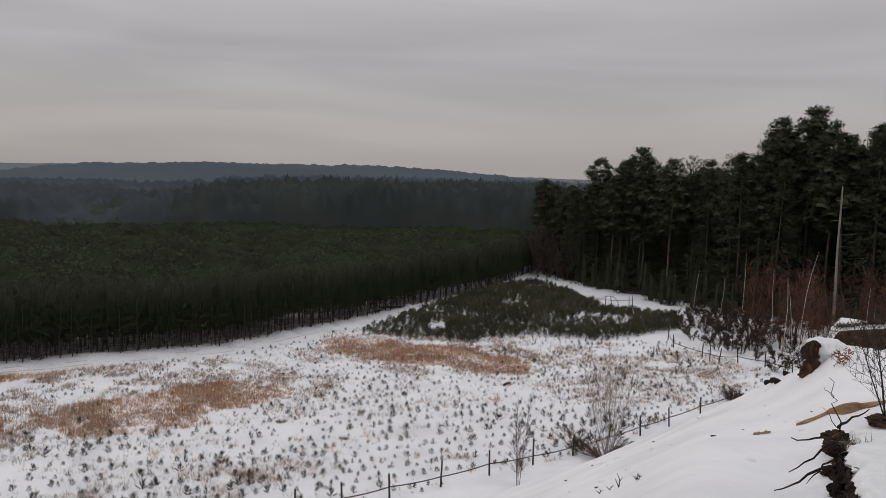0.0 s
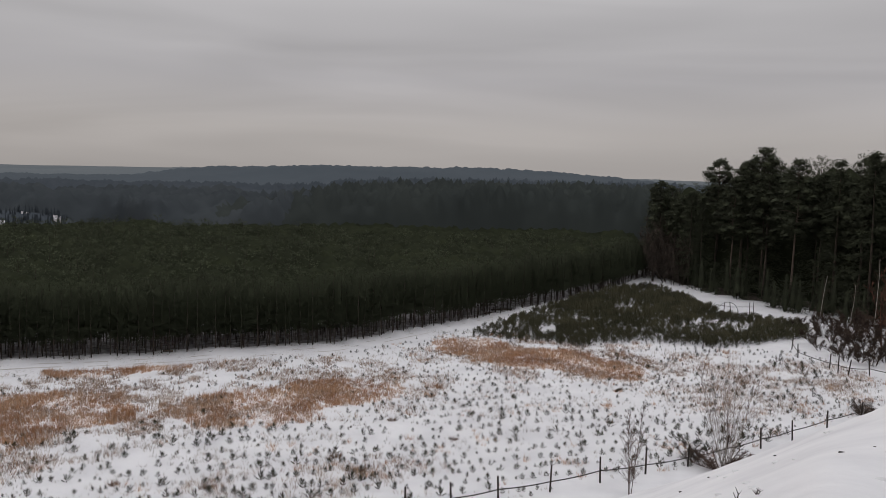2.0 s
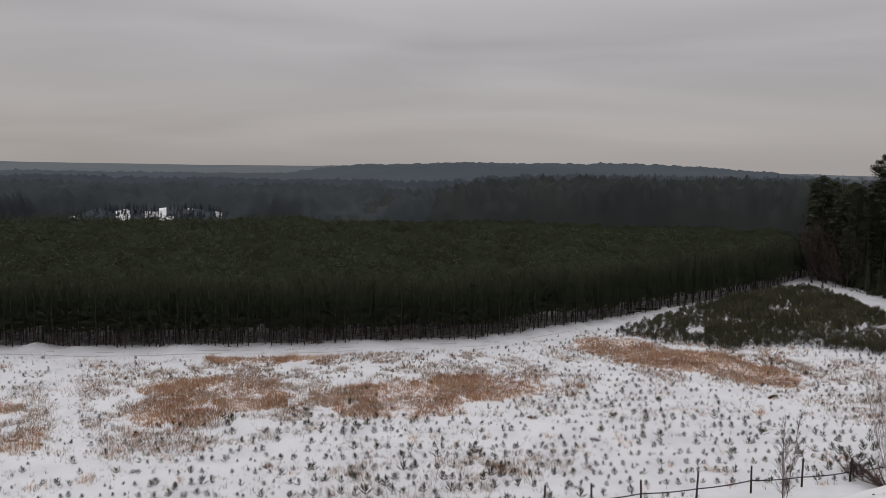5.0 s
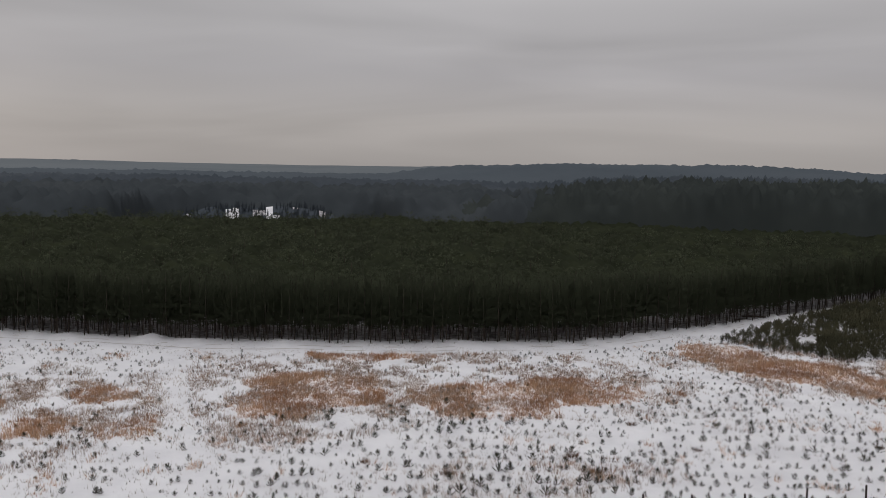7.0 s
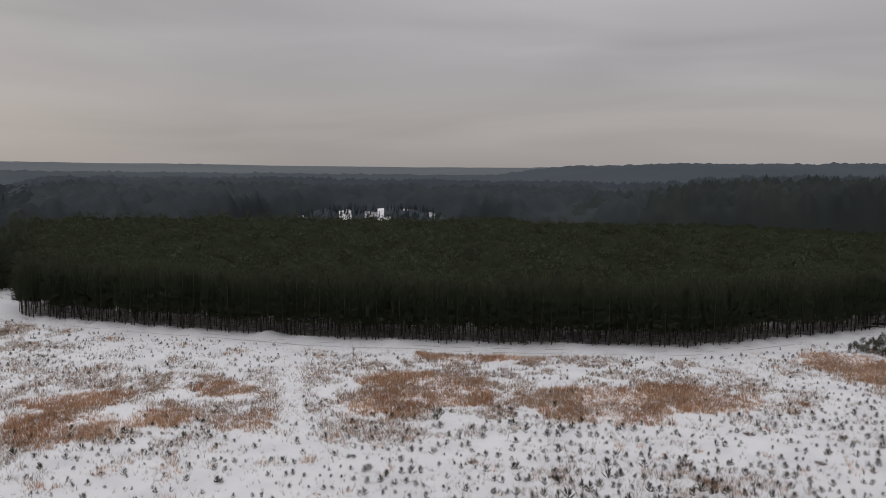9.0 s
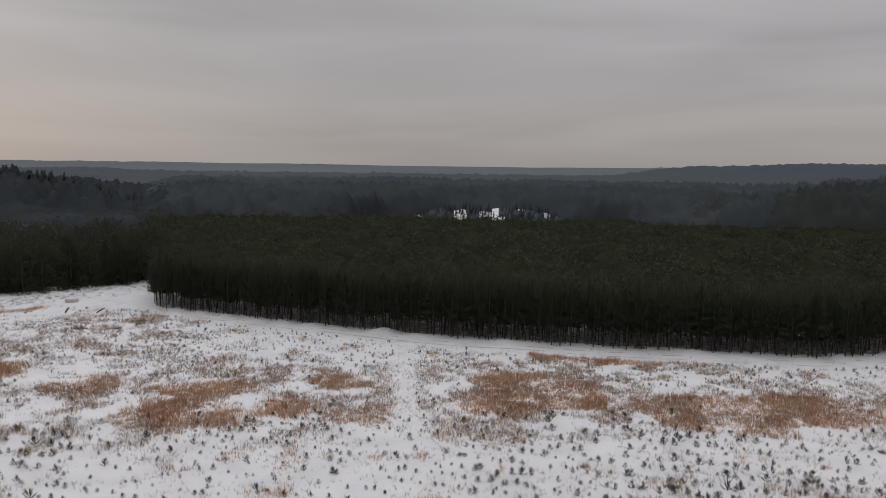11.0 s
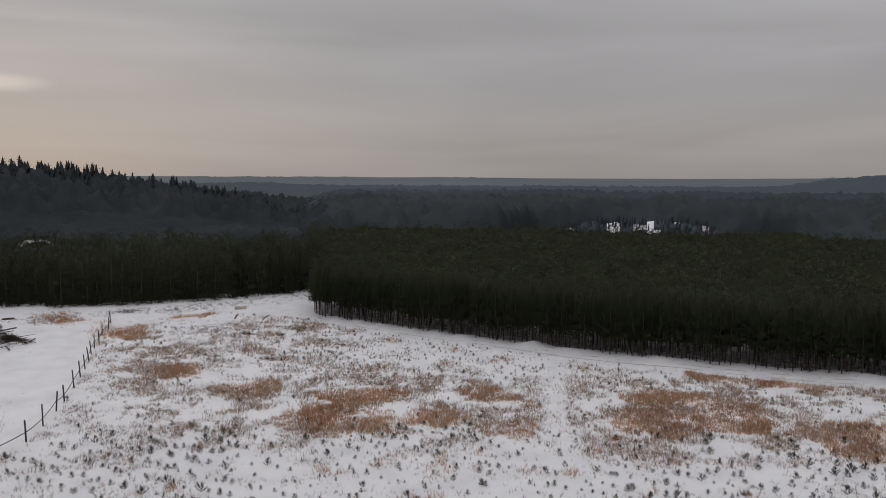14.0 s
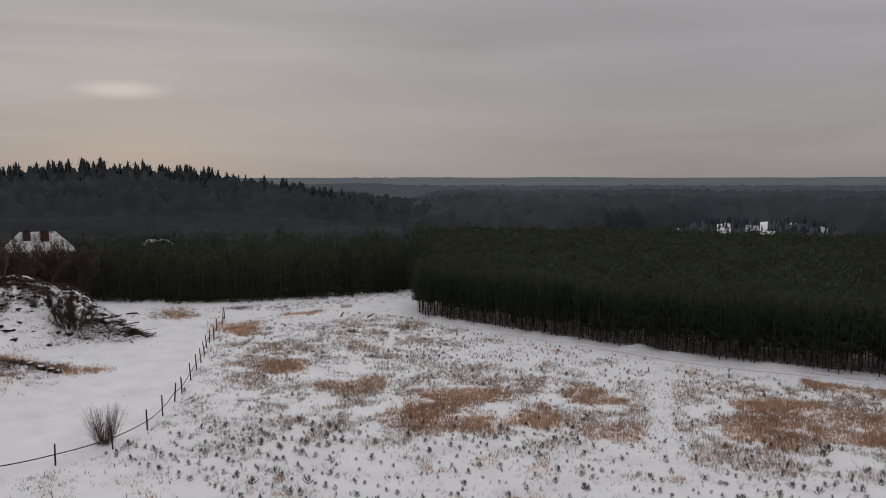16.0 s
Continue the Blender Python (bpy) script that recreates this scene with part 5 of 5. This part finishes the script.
b_ = np.column_stack([lx, ly, ground_z(lx, ly) + rng.uniform(0.05, 0.5, n_)])
spikes(g, rng, b_, rng.normal(size=(n_, 3)), rng.uniform(0.08, 0.16, n_), 0.06)
for k in range(6):
    x, y = polar(-26.9 + rng.normal() * 0.3, 30.3)
    o = np.array([x, y, float(ground_z(x, y))])
    tube(g, [o, o + rng.normal(size=3) * 0.12 + (0, 0, 0.5)], (0.01, 0.004), 3)
leafy = part("withered_leaves", g, material("russet leaves", [(0.3, (0.16, 0.055, 0.025)), (0.7, (0.30, 0.12, 0.055))], 3.0, 0.8))
tagged(leafy, "low tuft of russet withered oak leaves", "leaves", kind="stuff")


# sandy bare streaks on the slope
def sand_streak(a0, a1, r0, r1, width, label):
    n, w = 26, 7
    v, f = [], []
    for i in range(n):
        t = i / (n - 1)
        wid = width * math.sin(math.pi * min(1, t * 0.9 + 0.1)) ** 0.7 * (1 + 0.5 * float(ripple(i * 0.9, a0, 2.0)))
        for j in range(w):
            s = j / (w - 1) - 0.5
            x, y = polar(a0 + (a1 - a0) * t + 0.12 * float(ripple(i, 5.0, 2.5)), r0 + (r1 - r0) * t + wid * s)
            v.append((x, y, float(ground_z(x, y)) + 0.015 + 0.16 * (0.25 - s * s) * 4 * min(1, wid) + 0.03 * float(ripple(x, y, 0.35))))
    for i in range(n - 1):
        for j in range(w - 1):
            a = i * w + j
            f += [(a, a + 1, a + w + 1), (a, a + w + 1, a + w)]
    ob = part("sand_streak", Geo().add(v, f), M_SAND, smooth=True)
    return tagged(ob, label, "sand", kind="structure")


sand_streak(-24.5, -30.5, 23.4, 24.6, 0.8, "bare streak of ochre sand on the snowy slope")
sand_streak(-21.9, -22.9, 22.1, 22.5, 0.45, "small bare patch of ochre sand in the snow")

# sticks and marks on the snow slope
for a, q, h, label in ((-14.4, 18.3, 0.17, "small dark twig tuft in the snow"), (-14.55, 18.2, 0.14, "small dark twig tuft in the snow"), (-13.2, 18.3, 0.33, "thin bare stick standing in the snow"), (-12.6, 18.4, 0.14, "thin bare stick standing in the snow"), (-11.9, 18.5, 0.12, "thin bare stick standing in the snow")):
    x, y = polar(a, q)
    o = np.array(place(x, y))
    g = Geo()
    tube(g, [o, o + (0.03, 0.02, h * 0.5), o + (0.01 + rng.normal() * 0.05, 0, h)], (0.016, 0.012, 0.005), 4)
    tube(g, [o + (0.02, 0.01, h * 0.4), o + (0.1, 0.03, h * 0.75)], (0.01, 0.004), 3)
    tube(g, [o + (0, 0.01, 0.02), o + (-0.08, 0.03, h * 0.6)], (0.014, 0.006), 3)
    tagged(part("stick", g, M_POST), label, "stick", "sticks in the snow")
for k in range(26):
    a, q = rng.uniform(-27, -9), rng.uniform(17, 34)
    x, y = polar(a, q)
    w = rng.uniform(0.02, 0.06) if k % 4 == 0 else rng.uniform(0.04, 0.11)
    ob = part("snow_clod", moved(lump(rng, (w * 1.6, w, w * 0.5), 0.4, 1, seed=k), (x, y, float(ground_z(x, y)))), M_SNOW_CAP if k % 4 else M_EARTH)
    tagged(ob, "small rolled lump on the snowy slope" if k % 4 else "small dark lump of earth on the snowy slope", "snow lump", "lumps on the slope")

# brown shrubs between field and wood
brown = [scrub(2.6, 6, 0.9, 2, 260, 0.032) for i in range(3)]
for a, q, h in ((-17.2, 99, 0.75), (-18.3, 101, 0.8), (-19.6, 95, 1.1), (-20.3, 96, 1.35), (-20.9, 94, 1.2), (-21.4, 93, 0.8), (-18.6, 93, 0.6), (-23.5, 84, 0.8), (-24.4, 82, 0.9), (-22.9, 83.5, 0.6), (-25.2, 80, 0.7), (-16.6, 103, 0.6), (-22.4, 97, 0.9), (-17.8, 104, 0.9), (-19.0, 104, 1.1), (-20.0, 103, 1.4), (-21.2, 102, 1.3), (-22.2, 104, 1.2), (-23.2, 99, 1.1), (-24.0, 95, 1.0), (-24.6, 88, 0.9), (-23.0, 89, 0.8), (-21.7, 88, 0.6), (-25.6, 62, 0.35), (-27.2, 63, 0.3), (-26.3, 61.5, 0.3), (-28.4, 62, 0.35), (-25.4, 57, 0.4), (-24.8, 72, 0.7), (-25.8, 68, 0.5), (-16.4, 107, 0.7), (-17.4, 109, 0.9), (-18.4, 108, 1.1), (-19.4, 109, 1.2), (-20.6, 108, 1.3), (-21.6, 107, 1.2), (-18.9, 97, 1.0), (-20.0, 91.5, 0.9), (-20.8, 90.5, 0.9), (-21.9, 94.5, 1.0), (-19.2, 91, 0.7), (-17.6, 95, 0.6), (-10.0, 53.5, 0.55), (-10.6, 53.2, 0.4)):
    v, f, m = brown[int(rng.integers(3))]
    ob = part("brown_shrub", (v * (h * 1.35, h * 1.35, h), f, m), M_SCRUB)
    ob.matrix_basis = Matrix.LocRotScale(place(*polar(a, q), 0.05), Euler((0, 0, rng.uniform(0, 6))), None)
    tagged(ob, "dense leafless brown shrub in the snow", "shrub", "shrubs below the old wood")

v, f, m = scrub(1.5, 26, 1.5, 5, 60, 0.02)
v = v * (1.9, 1.5, 1.0)
ob = part("low_shrub", (v, f, m), M_TWIG)
ob.matrix_basis = Matrix.LocRotScale(place(*polar(-12.1, 52.6), 0.05), Euler((0, 0, 0.4)), None)
tagged(ob, "low spreading leafless shrub under the birch clump", "shrub")
strip_spots = [(-26.0, 57.5, 1.0, 0.8), (-28.0, 57.8, 1.2, 0.8), (-30.5, 57.8, 1.2, 0.8), (-25.0, 60, 0.8, 2.0)]
for a, q, w in ((-21.4, 67.5, 1.0), (-22.6, 65.0, 1.2), (-23.4, 62.5, 0.9), (-20.4, 71.0, 0.9), (-24.2, 66.0, 1.1)):
    ob = part("bramble", (v * (w, w, 0.9 * w), f, m), M_SCRUB)
    ob.matrix_basis = Matrix.LocRotScale(place(*polar(a, q), 0.05), Euler((0, 0, a * 3)), None)
    tagged(ob, "low tangle of arching brown bramble stems in the snow", "bramble", "brambles below the bank")
# broken gate at the back of the thicket
gate = thing("broken_gate", place(*polar(-11.9, 117)), "bent dark hoop and posts of a broken gate", "gate")
g = Geo()
t_ = np.linspace(0, math.pi, 11)
tube(g, np.column_stack([1.45 * np.cos(t_), 0.3 * np.cos(t_), 1.5 * np.sin(t_) - 0.1]), np.full(11, 0.03), 5)
part("hoop", g, M_POST, gate)
for x_, h_ in ((-0.5, 1.3), (0.4, 1.35), (2.9, 1.4), (3.4, 1.5)):
    fence_post((x_, 0, 0), h_, gate, (rng.normal() * 4, rng.normal() * 4), 0.05)
g = Geo()
tube(g, [(-1.6, 0, 1.0), (0.5, 0, 0.75), (3.6, 0, 0.9)], np.full(3, 0.025), 4)
part("rail", g, M_POST, gate)

# ---------- spoil heap, brush and track by the fence ----------
hx, hy = polar(86.5, 107)
n_ = 34000
x = hx + rng.normal(size=n_) * 9
y = hy + rng.normal(size=n_) * 8
k = (ground_z(x, y) > 0.5) & (rng.random(n_) < 0.14 + 0.86 * step(-0.15, 0.35, ripple(x, y, 2.4) + 0.5 * ripple(x, y, 0.9))) & (bearing(x, y)[1] < 108)
dark = [tuft(9, 0.55, 0.4, 0.9, 0.045) for i in range(6)]
ob = part("heap_weeds", scatter(dark, rng, on_ground(np.column_stack([x[k], y[k]]), 0.0), rng.uniform(0.4, 0.95, k.sum())), M_WEED_DARK)
tagged(ob, "dark dead weeds on the snowy spoil heap", "weeds", kind="stuff")


def strip(name, spots, n, protos_, mat, label, size, category):
    """Loose growth round the given places: bearing, distance, spread across and along."""
    xs, ys = [], []
    for a, q, wa, wr in spots:
        a2, q2 = a + rng.normal(size=n) * wa, q + rng.normal(size=n) * wr
        u, w = polar(a2, q2)
        xs.append(u)
        ys.append(w)
    p = np.column_stack([np.concatenate(xs), np.concatenate(ys)])
    ob = part(name, scatter(protos_, rng, on_ground(p, 0.0), rng.uniform(*size, len(p)), 0.15), mat)
    return tagged(ob, label, category, kind="stuff")


strip("track_grass", [(82.7, 81, 1.0, 0.6), (84.6, 82.5, 1.2, 0.8), (88, 76, 1.2, 2.0), (77.0, 113, 0.8, 1.8), (76.3, 109, 0.5, 1.4), (86.9, 88, 0.8, 1.4), (74.0, 99, 0.5, 3.5)], 130, tufts, M_GRASS, "tan dry grass beside the snowy track", (0.5, 1.1), "grass")
strip("clearing_weeds", [(77.0, 112, 0.9, 2.2), (66.8, 116, 2.0, 1.6), (69.5, 112, 1.4, 1.4), (72.6, 113, 0.7, 1.0), (62.5, 99, 2.8, 2.6), (67.3, 97, 1.4, 2.0), (65.0, 121, 2.0, 1.2), (86, 84, 1.5, 2), (84.6, 82.5, 1.1, 1.0), (87.0, 79, 1.5, 2.0), (77.2, 111, 0.8, 1.6)], 110, dark, M_WEED_DARK, "dark dead weeds in the snowy clearing", (0.3, 0.9), "weeds")
strip("mound_weeds", [(85.3, 82.8, 0.9, 0.9), (86.8, 82.0, 0.8, 1.2), (88.0, 78.5, 1.0, 1.6)], 170, dark, M_WEED_DARK, "dark dead weeds on the small snowy mound", (0.4, 1.0), "weeds")
strip("bank_grass", strip_spots, 110, dark, M_WEED_DARK, "dark dead grass hanging over the turf bank", (0.4, 1.0), "grass")
# brush pile
pile = thing("brush_pile", (0, 0, 0), "heap of dark cut branches partly covered with snow", "brush pile")
for k in range(60):
    a0, q0 = 80.5 + rng.normal() * 0.8, 96.2 + rng.normal() * 0.9
    x0, y0 = polar(a0, q0)
    t, L = rng.uniform(0, 6.28), rng.uniform(1.2, 3.4)
    top = rng.uniform(0.05, 0.5)
    o = np.array([x0, y0, float(ground_z(x0, y0)) + top])
    d = np.array([math.cos(t), math.sin(t), rng.uniform(-0.25, 0.3)]) * L / 2
    g = Geo()
    tube(g, [o - d, o + rng.normal(size=3) * 0.12, o + d], np.array((0.06, 0.045, 0.012)) * rng.uniform(0.5, 1.2), 4)
    part("branch", g, M_POST if k % 3 else M_BARK, pile)
strip("brush_twigs", [(80.6, 96.3, 0.8, 0.9), (79.4, 96.6, 0.4, 0.6), (82.0, 96.3, 0.6, 0.8), (82.8, 95.0, 0.9, 1.0)], 200, dark, M_WEED_DARK, "tangled dark twigs round the brush pile", (0.5, 1.05), "twigs")
for a, q, w in ((84.5, 81.5, 0.4), (85.1, 81.8, 0.45), (84.1, 81.0, 0.35), (85.7, 82.6, 0.4)):
    x, y = polar(a, q)
    st = thing("snowy_boulder", (x, y, float(ground_z(x, y))), "dark stone under a cap of snow", "stone", "stones by the track")
    part("stone_body", moved(lump(rng, (w * 1.3, w * 0.8, w * 0.6), 0.7, 2, seed=a * 7), (0, 0, w * 0.2), a), M_EARTH, st)
    part("snow_cover", moved(lump(rng, (w * 0.75, w * 0.55, w * 0.16), 0.5, 2, seed=q), (w * 0.15, w * 0.1, w * 0.72)), M_SNOW_CAP, st, "cap of snow", smooth=True)
# snow lying on the brush, and clods on the flanks of the heap
for k in range(16):
    x, y = polar(80.9 + rng.normal() * 1.0, 96.4 + rng.normal() * 0.9)
    w = rng.uniform(0.15, 0.42)
    ob = part("snow_patch", moved(lump(rng, (w * 1.5, w, w * 0.4), 0.7, 2, seed=k * 1.7), (x, y, float(ground_z(x, y)) + 0.2), k), M_SNOW_CAP, pile, smooth=True)
cl = []
for k in range(5):
    cl.append(lump(rng, (0.5, 0.4, 0.2), 0.95, 1, seed=k * 4.3).arrays())
px, py = hx + rng.normal(size=1300) * 9, hy + rng.normal(size=1300) * 7
k = (ground_z(px, py) > 0.7) & (ripple(px, py, 3.0) > -0.3)
ob = part("heap_clods", scatter(cl, rng, on_ground(np.column_stack([px[k], py[k]]), 0.05), 0.15 + 0.8 * rng.random(k.sum()) ** 2), M_EARTH)
tagged(ob, "dark clods of earth showing through the snow on the heap", "earth clods", kind="stuff")
# tall brown shrub and small trees on the heap
for a, q, h in ((83.4, 95, 1.9), (83.9, 96, 1.5), (82.9, 95.6, 1.5)):
    v, f, m = brown[int(rng.integers(3))]
    ob = part("brown_shrub", (v * h, f, m), M_SCRUB)
    ob.matrix_basis = Matrix.LocRotScale(place(*polar(a, q), 0.05), Euler((0, 0, rng.uniform(0, 6))), None)
    tagged(ob, "tall leafless brown shrub at the spoil heap", "shrub", "shrubs on the heap")
for a, q, h in ((86.9, 112, 6.5), (88.0, 108, 7), (85.2, 99, 2.4), (84.4, 98, 2.6), (82.0, 97, 1.8)):
    birch(place(*polar(a, q), 0.1), h, 2, 0.25, "small dark leafless tree on the snowy heap", "small_tree", (M_TWIG, M_TWIG), 3, 6, 0.05, "tree")
rb = [scrub(5.0, 4, 0.6, 2, 55, 0.05) for i in range(3)]
strip("brown_wood", [(85.0, 131, 1.5, 2.5), (88.5, 131, 1.6, 2.5)], 75, rb, M_SCRUB, "brown leafless underwood before the house", (1.2, 1.95), "scrub")

strip("brown_wood", [(-7.4, 155, 0.5, 4), (-8.4, 148, 0.4, 3)], 26, rb, M_BARK, "brown leafless trees where the track meets the wood", (1.0, 2.1), "scrub")

# ---------- house and shed behind the wood ----------


def hip_roof(w, d, e, top, ridge, thick=0.18):
    """Four slopes over a w by d plan, with eaves overhang e and a ridge."""
    a, b = w / 2 + e, d / 2 + e
    lo = [(-a, -b, 0), (a, -b, 0), (a, b, 0), (-a, b, 0)]
    v = [(x, y, z) for x, y, z in lo] + [(x, y, -thick) for x, y, z in lo] + [(-ridge / 2, 0, top), (ridge / 2, 0, top)]
    f = [(0, 1, 9), (0, 9, 8), (1, 2, 9), (2, 3, 8), (2, 8, 9), (3, 0, 8), (4, 6, 5), (4, 7, 6)]
    for i in range(4):
        j = (i + 1) % 4
        f += [(i, i + 4, j + 4), (i, j + 4, j)]
    return Geo().add(v, f)


def house(az, r, w, d, wall_h, top, ridge, turn, label, chimneys=(), name="house"):
    x, y = polar(az, r)
    h = thing(name, (x, y, float(ground_z(x, y)) - 0.2), label, "house", turn=radians(turn))
    g = Geo()
    box(g, (-w / 2, -d / 2, 0), (w / 2, d / 2, wall_h))
    part("wall", g, M_PLASTER, h)
    roof = part("roof", hip_roof(w, d, 0.5, top, ridge), M_ROOF, h, "snow-covered hipped roof")
    roof.matrix_basis = pose(0, 0, wall_h + 0.18)
    for cx_, cy_, cw, ch in chimneys:
        g = Geo()
        box(g, (-cw / 2, -cw / 2, 0), (cw / 2, cw / 2, ch))
        c = part("chimney", g, M_BRICK, h, "brown brick chimney")
        c.matrix_basis = pose(cx_, cy_, wall_h + 0.3)
        g = Geo()
        box(g, (-cw / 2 - 0.08, -cw / 2 - 0.08, ch), (cw / 2 + 0.08, cw / 2 + 0.08, ch + 0.12))
        box(g, (-0.12, -0.12, ch + 0.12), (0.12, 0.12, ch + 0.4))
        part("chimney_cap", g, M_POST, c)
    for k in range(4):
        wx = -w / 2 + w * (k + 0.5) / 4
        for z in (1.0, wall_h - 2.0):
            g = Geo()
            box(g, (-0.6, -0.06, 0), (0.6, 0.06, 1.3))
            win = part("window_frame", g, M_PLASTER, h)
            win.matrix_basis = pose(wx, -d / 2 - 0.02, z)
            g = Geo()
            box(g, (-0.5, -0.09, 0.1), (0.5, -0.062, 1.2))
            part("pane", g, M_GLASS, win)
    return h


house(84.9, 148, 9.8, 8.5, 5.9, 2.9, 5.2, 85, "plastered two-storey house with snowy hipped roof and two chimneys", ((-1.6, -1.6, 1.15, 3.1), (1.0, -1.8, 1.25, 3.0)))
house(87.6, 138, 5.0, 4.5, 4.6, 1.8, 1.5, 85, "small plastered annex with a snowy roof", (), "annex")
house(77.8, 163, 6.5, 5.0, 4.0, 1.5, 3.0, 78, "low outbuilding with a snow-covered roof among the pines", (), "outbuilding")

# ---------- clearing and track ----------
blk = thing("concrete_block", place(*polar(65.2, 112)), "pale concrete slab with a cap of snow in the clearing", "concrete block", turn=radians(70))
g = Geo()
box(g, (-0.75, -0.4, -0.1), (0.75, 0.4, 0.42))
part("slab", g, M_PLASTER, blk)
part("snow_cover", moved(lump(rng, (0.85, 0.5, 0.16), 0.15, 2), (0, 0, 0.45)), M_SNOW_CAP, blk, "cap of snow", smooth=True)
for a, q, L, rad, turn in ((3.4, 107.3, 3.0, 0.16, 0.5), (4.2, 104.5, 2.2, 0.12, 0.9), (65.5, 106, 3.5, 0.09, 2.6), (63.5, 104.5, 3.0, 0.08, 2.4), (79.5, 113, 1.4, 0.13, 1.5), (26.5, 81.3, 0.9, 0.12, 0.2), (-5.0, 69.3, 1.0, 0.12, 1.0)):
    g = Geo()
    tube(g, [(-L / 2, 0, rad * 0.7), (0, 0.06, rad * 0.9), (L / 2, 0, rad * 0.7)], (rad, rad * 0.95, rad * 0.8), 8)
    lg = part("log", g, M_BARK, smooth=True)
    lg.matrix_basis = Matrix.LocRotScale(place(*polar(a, q)), Euler((0, 0, turn)), None)
    tagged(lg, "dark fallen log lying in the snow", "log", "logs in the snow")


def rut(off, az0, az1, width, label):
    """A wheel rut along the plantation where soil shows through the snow, in broken lengths."""
    g = Geo()
    az = np.arange(az0, az1, 0.25)
    for a, b in zip(az[:-1], az[1:]):
        if float(ripple(a * 3, off * 9, 4.0)) < -0.25:
            continue
        q0, q1 = edge_r(a) - off, edge_r(b) - off
        w0, w1 = width * (0.6 + 0.4 * float(ripple(a * 7, 2.0, 1.0))), width * (0.6 + 0.4 * float(ripple(b * 7, 2.0, 1.0)))
        v = []
        for aa, qq, ww in ((a, q0, w0), (b, q1, w1)):
            for s in (-0.5, 0.5):
                x, y = polar(aa, qq + ww * s)
                v.append((x, y, float(ground_z(x, y)) + 0.02))
        g.add(v, [(0, 1, 3), (0, 3, 2)])
    return tagged(part("wheel_rut", g, M_RUT), label, "wheel rut", kind="structure")


rut(2.4, 4, 59, 0.32, "broken brown wheel rut in the snowy track")
rut(4.0, 4, 58, 0.32, "broken brown wheel rut in the snowy track")

# loose stalks and bits along the tracks
n_ = 5200
a_, q_ = rng.uniform(61, 89, n_), np.sqrt(rng.uniform(50 ** 2, 121 ** 2, n_))
x, y = polar(a_, q_)
k = ripple(x, y, 3.5) + 0.6 * ripple(x, y, 1.2) > 0.25
bits = [tuft(3, 0.26, 0.2, 1.2, 0.03) for i in range(6)]
ob = part("track_stalks", scatter(bits, rng, on_ground(np.column_stack([x[k], y[k]]), 0.0), rng.uniform(0.3, 0.9, k.sum())), M_STALK)
tagged(ob, "sparse dry stalks and bits on the snowy track", "stalks", kind="stuff")
a_ = rng.uniform(-6, 60, 4200)
q_ = edge_r(a_) - rng.uniform(0.3, 7.5, len(a_))
x, y = polar(a_, q_)
k = ripple(x, y, 3.0) + 0.5 * ripple(x, y, 1.1) > 0.2
ob = part("verge_stalks", scatter(bits, rng, on_ground(np.column_stack([x[k], y[k]]), 0.0), rng.uniform(0.3, 0.9, k.sum())), M_STALK)
tagged(ob, "sparse dry stalks on the snowy verge of the plantation", "stalks", kind="stuff")
